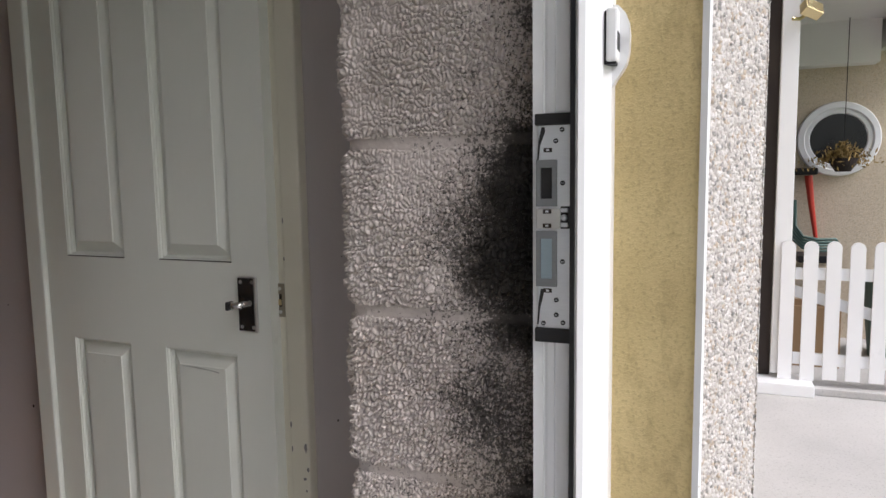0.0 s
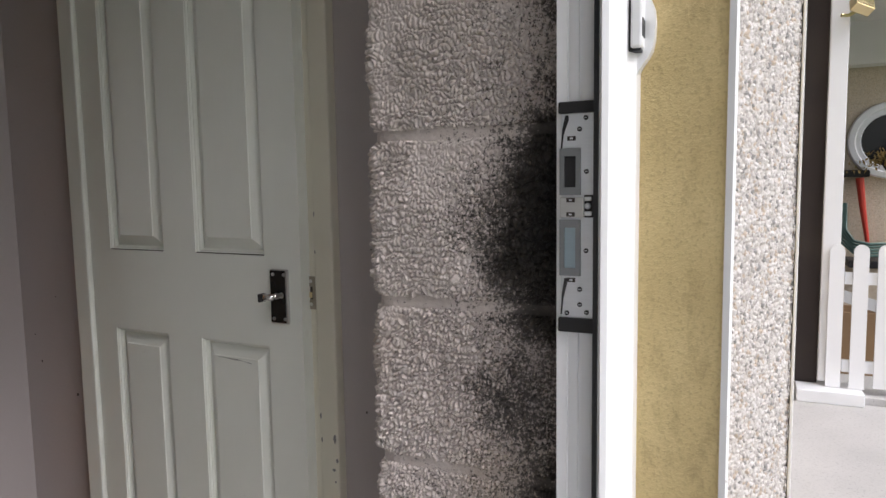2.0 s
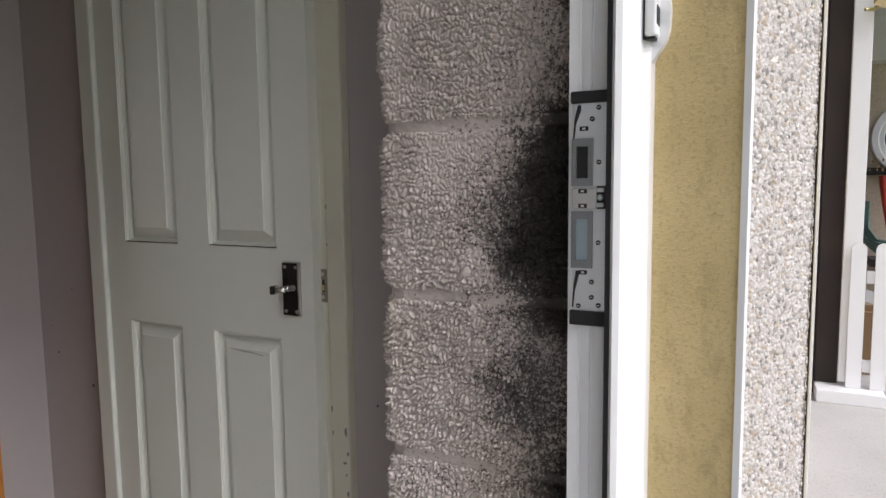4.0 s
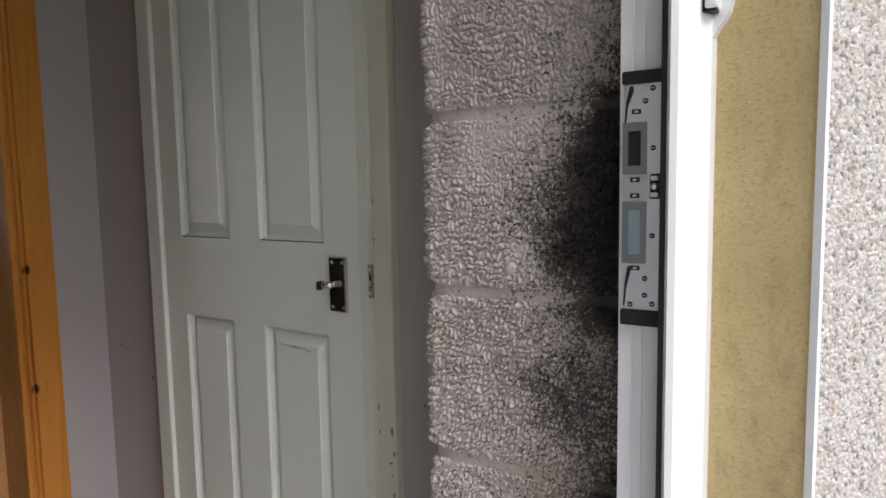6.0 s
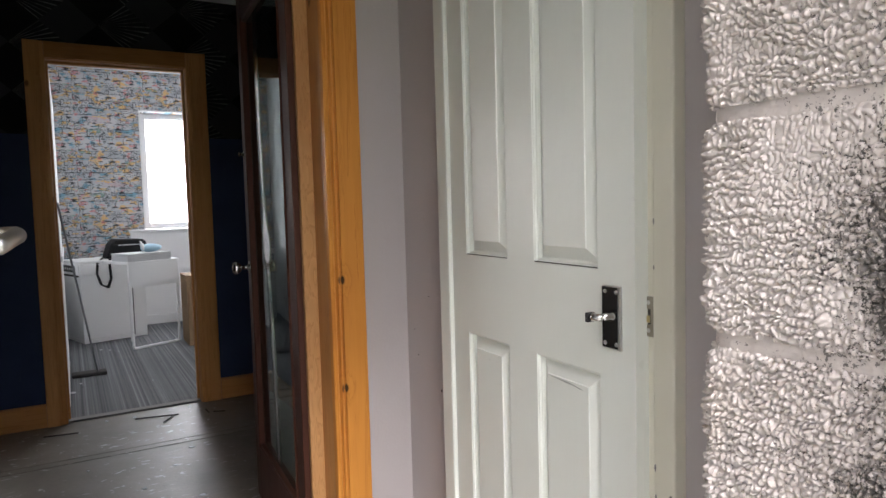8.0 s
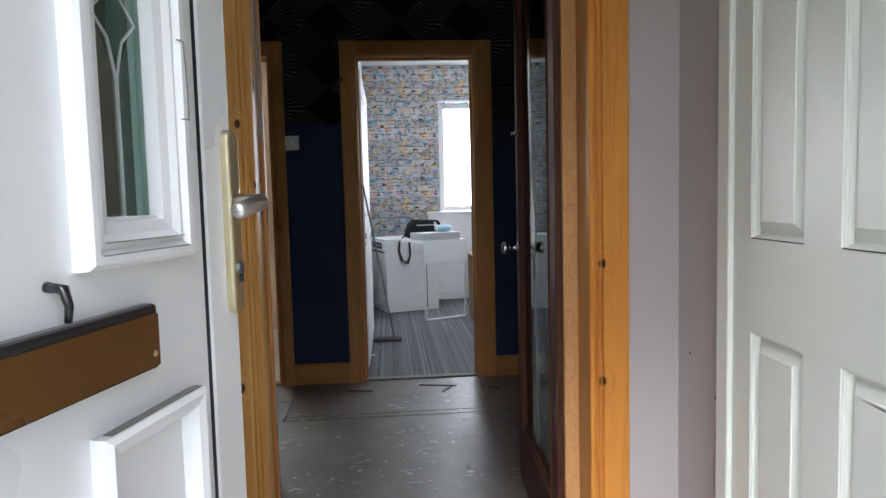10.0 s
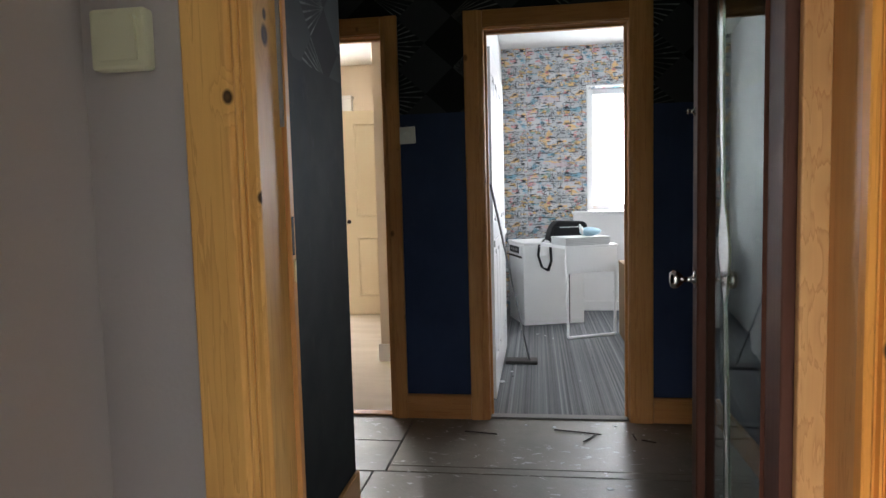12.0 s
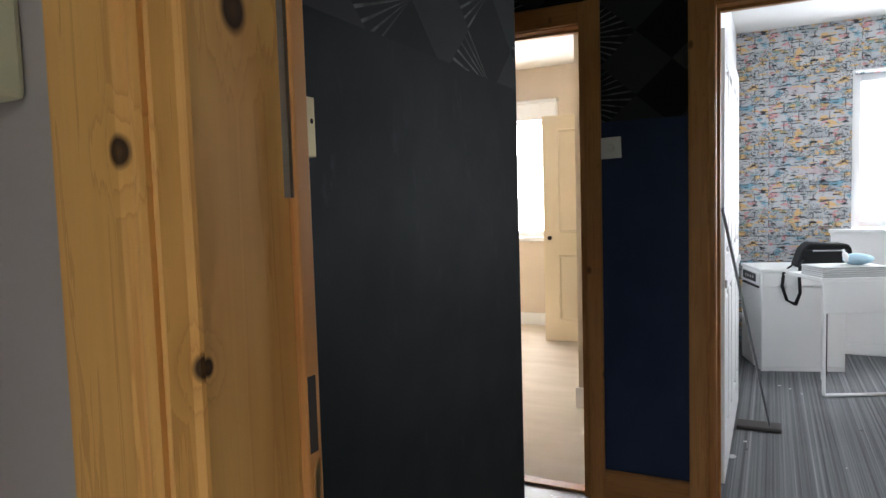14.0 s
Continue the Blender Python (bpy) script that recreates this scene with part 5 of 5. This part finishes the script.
part("ledge", boxed(-7.599, -7.495, 1.072, 2.92, 0.956, 0.985, bevel=0.005), WHITE_GLOSS, sill_panel)
part("skirting", boxed(-7.514, -7.498, 1.085, 2.9, 0.0, 0.10, bevel=0.003), WHITE_GLOSS, sill_panel)

machine = thing("dishwasher", "white freestanding dishwasher with a black control window", "appliance", frame_at(-6.727, 0.603, 0.006, -0.293, 0.956))
part("body", boxed(0.004, 0.56, 0.004, 0.50, 0.03, 0.712, bevel=0.006), WHITE_GLOSS, machine)
part("top", boxed(-0.004, 0.566, -0.004, 0.506, 0.714, 0.737, bevel=0.005), WHITE_GLOSS, machine)
part("plinth", boxed(0.006, 0.558, 0.006, 0.498, 0.0, 0.029), WHITE_GLOSS, machine)
part("drawer_front", boxed(0.012, 0.555, -0.005, 0.0035, 0.612, 0.704, bevel=0.003), WHITE_GLOSS, machine)
part("control_panel", boxed(-0.0075, 0.0035, 0.03, 0.46, 0.615, 0.706, bevel=0.002), WHITE_GLOSS, machine)
part("display", boxed(-0.0105, -0.0078, 0.10, 0.42, 0.635, 0.695, bevel=0.001), BLACK, machine, "black glossy display strip")
for k in range(4):
    part("button", boxed(-0.0125, -0.0106, 0.15 + 0.06 * k, 0.175 + 0.06 * k, 0.655, 0.675, bevel=0.001), SATIN, machine)
part("handle_gap", boxed(-0.009, 0.0032, 0.05, 0.44, 0.596, 0.610), DARK_BROWN, machine)

desk = thing("desk", "small white desk with a looped tube leg", "desk", frame_at(-6.17, 0.955, 0.006, -0.42, 0.907))
part("top", boxed(-0.01, 0.462, 0.0, 0.42, 0.722, 0.745, bevel=0.003), WHITE_GLOSS, desk)
part("end_panel", boxed(0.0, 0.45, 0.004, 0.020, 0.525, 0.7215, bevel=0.002), WHITE_GLOSS, desk)
part("leg_frame", tube(bmesh.new(), [(0.012, 0.012, 0.524), (0.012, 0.012, 0.03), (0.016, 0.012, 0.016), (0.026, 0.012, 0.011), (0.424, 0.012, 0.011), (0.434, 0.012, 0.016), (0.438, 0.012, 0.03), (0.438, 0.012, 0.524)], 0.011, 8), WHITE_GLOSS, desk)
part("cable_duct", boxed(0.030, 0.042, 0.030, 0.040, 0.13, 0.53), BLACK, desk, "black cable strip")
part("back_leg", boxed(0.203, 0.221, 0.385, 0.403, 0.0, 0.7215, bevel=0.002), WHITE_GLOSS, desk)

stack = thing("paper_stack", "thick stack of grey-edged papers on the desk", "papers", frame_at(-6.17, 0.955, 0.7505, -0.42, 0.907))
for k in range(5):
    part("sheaf", boxed(-0.002 + 0.004 * random.random(), 0.39 + 0.006 * random.random(), 0.01, 0.27, 0.0005 + 0.013 * k, 0.0130 + 0.013 * k, bevel=0.003), PAPER, stack)


def blob(bm, centre, size, seed, amount=0.18):
    """A soft crumpled lump."""
    verts = bmesh.ops.create_icosphere(bm, subdivisions=4, radius=1, matrix=Matrix.Translation(centre) @ Matrix.Diagonal((*size, 1)))["verts"]
    for v in verts:
        d = v.co - Vector(centre)
        v.co = Vector(centre) + d * (1 + amount * noise.noise(d * 9 + Vector((seed, 0, 0))))
    return bm


solo("cleaning_cloth", blob(bmesh.new(), (-6.42, 1.165, 0.853), (0.075, 0.085, 0.036), 4.0, 0.3), BLUE_CLOTH, "crumpled pale blue cloth on the papers", "cloth", True)
bottle = thing("spray_cap", "small white bottle lying on the papers", "bottle")
part("bottle", lathe(bmesh.new(), [(0.012, 0.0), (0.016, 0.01), (0.016, 0.055), (0.007, 0.07), (0.007, 0.085), (0.0001, 0.086)], pose(-6.40, 1.10, 0.835, 20, 15)), WHITE_GLOSS, bottle, smooth=True)

bag = thing("laptop_bag", "black nylon shoulder bag with a hanging strap", "bag", frame_at(-6.81, 0.84, 0.744, -0.24, 0.97))
bm = bmesh.new()
prism(bm, [(0.0, 0.0), (0.37, 0.0), (0.36, 0.14), (0.33, 0.17), (0.09, 0.18), (0.04, 0.13)], 0.05, 0.22, "y")
bmesh.ops.bevel(bm, geom=bm.edges[:], offset=0.018, segments=3, profile=0.5, affect="EDGES")
part("body", bm, BLACK_CLOTH, bag, smooth=False)
part("flap", boxed(0.05, 0.33, 0.038, 0.052, 0.035, 0.13, bevel=0.006), BLACK_CLOTH, bag)
part("zip", boxed(0.10, 0.31, 0.034, 0.0385, 0.118, 0.125), PAPER, bag, "pale zip line")
strap = bmesh.new()
loop = [(0.05, 0.06, 0.06), (0.01, 0.0, 0.03), (-0.005, -0.03, -0.05), (0.0, -0.035, -0.17), (-0.03, -0.04, -0.24), (-0.085, -0.04, -0.22), (-0.115, -0.035, -0.12), (-0.10, -0.02, -0.02), (-0.04, 0.03, 0.02), (0.03, 0.07, 0.03)]
for a, b in zip(loop, loop[1:]):
    q = [Vector(a), Vector(b)]
    for w in (Vector((0.0, 0.0, 0.0)),):
        vs = [strap.verts.new(q[0] + Vector((-0.011, 0.0, 0))), strap.verts.new(q[0] + Vector((0.011, 0.004, 0))), strap.verts.new(q[1] + Vector((0.011, 0.004, 0))), strap.verts.new(q[1] + Vector((-0.011, 0.0, 0)))]
        strap.faces.new(vs)
bmesh.ops.remove_doubles(strap, verts=strap.verts[:], dist=0.0005)
bmesh.ops.solidify(strap, geom=strap.faces[:], thickness=0.004)
part("strap", strap, BLACK_CLOTH, bag)

carton = thing("cardboard_box", "tall brown cardboard box standing on the carpet", "box", pose(-6.42, 1.385, 0.0065))
part("carton", boxed(0, 0.36, 0, 0.40, 0, 0.60, bevel=0.004), CARDBOARD, carton)
part("flap", boxed(0.0, 0.362, -0.004, 0.19, 0.601, 0.605), CARDBOARD, carton)
part("flap", boxed(0.0, 0.362, 0.2, 0.404, 0.601, 0.605), CARDBOARD, carton)

SIDE = [(0.10, 0.30, 0.2, 0.84), (0.38, 0.575, 0.2, 0.84), (0.10, 0.30, 1.0, 1.84), (0.38, 0.575, 1.0, 1.84)]
side_door = thing("cupboard_door", "closed white panelled cupboard door along the office wall", "door", frame_at(-5.283, 0.487, 0.01, -1.0, 0.0), "office cupboard doors")
part("leaf", leaf_bm(0.67, 1.97, 0.038, SIDE), WHITE_GLOSS, side_door)
for q in SIDE:
    part("panel", fielded(*q, FIELD), WHITE_GLOSS, side_door)
part("rail", boxed(0.0, 0.67, -0.012, -0.0005, 0.865, 0.905, bevel=0.005), WHITE_GLOSS, side_door)
copy_thing(side_door, frame_at(-4.61, 0.487, 0.01, -1.0, 0.0))
structure("cupboard_carcass", boxed(-5.96, -4.60, 0.401, 0.448, 0.006, 2.0), WHITE_WALL, "white cupboard carcass on the office wall", "cupboard")

mop = thing("floor_mop", "grey mop with a thin pole leaning in the doorway", "mop")
part("pole", tube(bmesh.new(), [(-4.425, 0.489, 1.225), (-5.43, 0.66, 0.035)], 0.0065, 8), DARK_STEEL, mop)
part("head", boxed(-5.50, -5.38, 0.50, 0.72, 0.0065, 0.030, bevel=0.008), MOP_GREY, mop)


def scrap(x, y, size, seed, material, name, label, category, z=0.0085):
    """A torn, curled flake lying on the floor."""
    rnd = random.Random(seed)
    bm = bmesh.new()
    n = 7
    pts = [(x + size * rnd.uniform(0.5, 1.0) * math.cos(2 * math.pi * k / n), y + size * rnd.uniform(0.4, 1.0) * math.sin(2 * math.pi * k / n)) for k in range(n)]
    prism(bm, pts, z, z + 0.0018)
    for v in bm.verts:
        v.co.z += 0.25 * abs(v.co.x - x) ** 1.2
    return solo(name, bm, material, label, category)


for k, (x, y, r) in enumerate(((-4.95, 0.50, 0.032), (-5.19, 0.55, 0.014), (-5.08, 0.56, 0.009), (-6.36, 0.72, 0.016), (-6.30, 0.78, 0.01), (-6.2, 0.84, 0.009), (-5.58, 1.10, 0.011), (-5.0, 0.98, 0.006))):
    scrap(x, y, r, k, PAPER if k not in (6, 2) else BLACK, "paper_scrap", "torn white scrap lying on the carpet" if k not in (6, 2) else "dark crumb lying on the carpet", "litter")
for k, (x, y, r) in enumerate(((-4.18, 0.80, 0.012), (-4.2, 0.66, 0.01), (-4.1, 1.22, 0.009), (-4.22, 1.1, 0.012), (-3.9, 1.15, 0.01), (-3.3, 0.9, 0.014), (-3.1, 0.75, 0.012), (-2.9, 0.95, 0.016), (-2.7, 0.8, 0.01), (-3.5, 1.0, 0.018), (-3.45, 0.55, 0.008), (-2.6, 0.62, 0.012), (-3.0, 0.6, 0.01))):
    scrap(x, y, r, 40 + k, PAPER, "plaster_flake", "pale flake of plaster on the hall floor", "litter", 0.0025)
for k, pts in enumerate((((-4.14, 0.80), (-4.12, 0.90), (-4.09, 1.02)), ((-4.10, 1.0), (-4.04, 0.965), (-3.99, 0.93)), ((-4.10, 1.17), (-4.03, 1.175)), ((-4.03, 1.20), (-4.0, 1.26)), ((-4.09, 0.36), (-4.06, 0.52)))):
    solo("splinter", tube(bmesh.new(), [(x, y, 0.006) for x, y in pts], 0.0035, 6), DARK_BROWN, "dark wooden splinter on the hall floor", "litter")

# ---- bedroom things ----
window_unit("window_bedroom", "white framed bedroom window, bright with daylight", -8.06, -2.5, -1.26, 0.91, 2.10, [-1.9])
pelmet = thing("window_pelmet", "white boxed pelmet over the bedroom window", "pelmet")
tagged(pelmet, kind="structure")
part("box", boxed(-7.949, -7.86, -2.56, -1.225, 2.075, 2.235, bevel=0.004), WHITE_GLOSS, pelmet)
part("cornice", boxed(-7.949, -7.845, -2.57, -1.215, 2.236, 2.27, bevel=0.006), WHITE_GLOSS, pelmet)
part("lower_ledge", boxed(-7.949, -7.90, -2.56, -1.25, 0.87, 0.908, bevel=0.004), WHITE_GLOSS, pelmet)
bed_door = thing("bedroom_door", "open cream-painted four-panel door in the bedroom", "door", frame_at(-7.235, -1.165, 0.012, -0.12, 0.9928))
BP = [(0.13, 0.35, 0.18, 0.775), (0.44, 0.64, 0.18, 0.775), (0.13, 0.35, 0.975, 1.89), (0.44, 0.64, 0.975, 1.89)]
part("leaf", leaf_bm(0.76, 2.01, 0.04, BP), CREAM_DOOR, bed_door)
for q in BP:
    part("panel", ring_frame(*q, [(0.0, 0.0), (0.004, 0.010), (0.012, 0.010), (0.02, -0.002), (0.03, -0.004)]), CREAM_DOOR, bed_door)
    part("panel_field", boxed(q[0] + 0.002, q[1] - 0.002, 0.004, 0.016, q[2] + 0.002, q[3] - 0.002), CREAM_DOOR, bed_door)
part("knob", lathe(bmesh.new(), [(0.014, 0), (0.008, 0.01), (0.008, 0.025), (0.02, 0.035), (0.018, 0.05), (0.0001, 0.055)], pose(0.06, 0.0, 0.93, 90)), DARK_BROWN, bed_door, "small dark knob", smooth=True)

# ---- neighbour's porch ----
structure("wall_neighbour", boxed(0.05, 4.0, 6.29, 6.5, -0.12, 2.34), PEBBLE_WARM, "warm ochre pebbledash wall of the next porch", "wall")
structure("wall_neighbour_side", boxed(-0.8, 0.20, 4.76, 6.5, -0.12, 2.9), DARK_BROWN, "dark brown boarded side of the porch", "wall")
structure("ceiling_neighbour", boxed(-0.8, 1.75, 4.60, 6.5, 2.345, 2.45), CEILING, "cream-white porch ceiling", "ceiling")
structure("porch_beam", boxed(0.35, 1.13, 6.12, 6.29, 2.03, 2.3449), CEILING, "painted boxed beam under the porch ceiling", "beam")
structure("porch_beam_side", boxed(1.15, 1.4, 4.9, 6.29, 2.13, 2.3449), CEILING, "painted boxed beam under the porch ceiling", "beam")
structure("porch_dark_board", boxed(0.201, 0.3165, 4.74, 4.80, -0.045, 2.3445, bevel=0.003), DARK_BROWN, "dark brown door edge beside the post", "trim")
structure("side_board", boxed(-0.149, -0.0335, 1.61, 1.635, -0.12, 2.5, bevel=0.002), DARK_BROWN, "dark brown board behind the pier", "trim")
structure("side_board_edge", boxed(-0.033, -0.0275, 1.606, 1.637, -0.12, 2.5, bevel=0.001), UPVC, "thin white edge of the dark board", "trim")
structure("porch_post", boxed(0.3175, 0.411, 4.70, 4.80, -0.02, 2.3445, bevel=0.004), UPVC, "chipped white painted porch post", "post")
structure("porch_plinth", boxed(0.20, 0.545, 4.57, 4.81, -0.12, -0.046, bevel=0.006), UPVC, "white painted plinth under the post", "plinth")
structure("porch_kerb", boxed(0.546, 4.0, 4.63, 4.82, -0.12, -0.075, bevel=0.006), CONCRETE, "low concrete kerb under the fence", "kerb")

fence = thing("picket_fence", "white painted picket fence with rounded tops", "fence")


def picket_bm(x, w, z0, z1, y):
    out = [(x, z0), (x + w, z0), (x + w, z1 - w / 2)]
    out += [(x + w / 2 + w / 2 * math.cos(a), z1 - w / 2 + w / 2 * math.sin(a)) for a in (math.pi * k / 10 for k in range(1, 10))]
    out += [(x, z1 - w / 2)]
    return prism(bmesh.new(), out, y, y + 0.018, "y")


for k in range(14):
    x = 0.355 + 0.1205 * k
    part("picket", picket_bm(x, 0.076, -0.044 if k < 2 else -0.03, 0.80 + random.uniform(-0.004, 0.004), 4.672), UPVC, fence)
for z in (0.605, 0.085):
    part("rail", boxed(0.437, 2.05, 4.6905, 4.712, z - 0.036, z + 0.036, bevel=0.002), UPVC, fence)
part("brace", prism(bmesh.new(), [(0.44, 0.53), (0.44, 0.46), (1.6, 0.10), (1.6, 0.17)], 4.7125, 4.73, "y"), UPVC, fence)

round_window = thing("window_round", "round white porthole window with an opaque black disc as pane", "window", pose(0.905, 6.288, 1.472, 90))
tagged(round_window, kind="structure")
part("surround", lathe(bmesh.new(), [(0.292, 0.0), (0.292, 0.02), (0.283, 0.032), (0.245, 0.034), (0.235, 0.02), (0.235, 0.002)], Matrix.Identity(4), 48), UPVC, round_window, smooth=False)
part("inner_ring", lathe(bmesh.new(), [(0.234, 0.002), (0.234, 0.014), (0.205, 0.018), (0.198, 0.008), (0.198, 0.003)], Matrix.Identity(4), 48), UPVC, round_window)
# Opaque black disc in place of glass; the unlit room's dark is painted in.
part("pane", lathe(bmesh.new(), [(0.0001, 0.0045), (0.197, 0.0045), (0.197, 0.009), (0.0001, 0.009)], Matrix.Identity(4), 48), BLACK_GLOSS, round_window, "dark reflecting pane")
part("painted_dark_room", lathe(bmesh.new(), [(0.0001, 0.0005), (0.232, 0.0005), (0.232, 0.0018), (0.0001, 0.0018)], Matrix.Identity(4), 48), DARK_BROWN, round_window)

plant = thing("hanging_plant", "dry yellowing plant hanging on a wire", "plant")
part("wire", tube(bmesh.new(), [(0.90, 6.02, 2.344), (0.90, 6.02, 1.36)], 0.003, 6), BLACK, plant)
part("basket", lathe(bmesh.new(), [(0.05, 0.0), (0.085, 0.05), (0.10, 0.10), (0.095, 0.10), (0.06, 0.03), (0.0001, 0.02)], pose(0.90, 6.02, 1.215), 20), DARK_BROWN, plant)
leaves = bmesh.new()
rnd = random.Random(7)
for k in range(420):
    a, r = rnd.uniform(0, 6.283), abs(rnd.gauss(0, 0.10))
    c = Vector((0.90 + r * math.cos(a) * 1.25, 6.02 + 0.6 * r * math.sin(a), 1.315 + rnd.uniform(-0.05, 0.07) + 0.10 * rnd.random() * max(0, 1 - r / 0.12) - 0.5 * max(0, r - 0.14)))
    turn = Euler((rnd.uniform(0, 6.3), rnd.uniform(0, 6.3), rnd.uniform(0, 6.3))).to_matrix()
    l, w = rnd.uniform(0.012, 0.03), rnd.uniform(0.005, 0.010)
    leaves.faces.new([leaves.verts.new(c + turn @ Vector(v)) for v in ((-l, 0, 0), (0, -w, 0.003), (l, 0, 0), (0, w, 0.003))])
tagged(part("foliage", leaves, LEAF, plant, "dry yellow leaves"), kind="stuff")

flood = thing("floodlight", "old tilted porch floodlight on a brass bracket", "lamp", pose(0.455, 4.63, 2.13, -35, 20, 25))
part("housing", boxed(-0.055, 0.055, -0.03, 0.03, -0.04, 0.04, bevel=0.006), BRASS, flood)
part("lens", boxed(-0.048, 0.048, -0.034, -0.0305, -0.034, 0.034), WINDOW_GLASS, flood)
part("bracket", tube(bmesh.new(), [(0.0, 0.03, 0.0), (-0.03, 0.06, -0.03), (-0.07, 0.07, -0.04)], 0.01, 8), BRASS, flood)
tool = thing("red_tool", "red-handled garden tool hung on the porch wall", "tool")
part("handle", tube(bmesh.new(), [(0.70, 6.22, 1.19), (0.725, 6.22, 0.98), (0.775, 6.23, 0.66)], [0.03, 0.024, 0.014], 10), RED, tool)
part("head", boxed(0.58, 0.76, 6.17, 6.28, 1.195, 1.25, bevel=0.012), BLACK, tool, "black tool head")
hose = thing("hose_bundle", "coiled grey-green hoses behind the fence", "hose")
for k in range(5):
    o = 0.022 * k
    part("hose", tube(bmesh.new(), [(0.60 - 0.01 * k, 6.1, 1.0), (0.60 - 0.008 * k, 6.05, 0.80 - o), (0.65, 6.0, 0.72 - o), (0.75, 5.98, 0.70 - o), (0.87, 6.0, 0.705 - o), (0.90, 6.02, 0.66 - o), (0.92, 6.05, 0.3)], 0.011, 8), HOSE_GREEN, hose, smooth=True)
part("bracket", boxed(0.62, 0.90, 5.97, 6.289, 0.52, 0.575, bevel=0.006), BLACK, hose)
crate = thing("storage_crate", "dull wooden crate on the porch floor", "crate", pose(0.50, 5.3, -0.12))
part("side", boxed(0, 0.30, 0, 0.02, 0.0, 0.42, bevel=0.003), CARDBOARD, crate)
part("side", boxed(0, 0.30, 0.28, 0.30, 0.0, 0.42, bevel=0.003), CARDBOARD, crate)
part("end", boxed(0, 0.02, 0.021, 0.279, 0.0, 0.42), CARDBOARD, crate)
part("end", boxed(0.28, 0.30, 0.021, 0.279, 0.0, 0.42), CARDBOARD, crate)
part("base", boxed(0.021, 0.279, 0.021, 0.279, 0.0, 0.02), CARDBOARD, crate)
bin_ = thing("grey_tub", "grey plastic tub behind the fence", "tub", pose(1.22, 5.75, -0.12))
part("tub", lathe(bmesh.new(), [(0.16, 0.0), (0.21, 0.55), (0.225, 0.57), (0.20, 0.57), (0.15, 0.03), (0.0001, 0.02)], Matrix.Identity(4), 28), HOSE_GREEN, bin_, smooth=False)
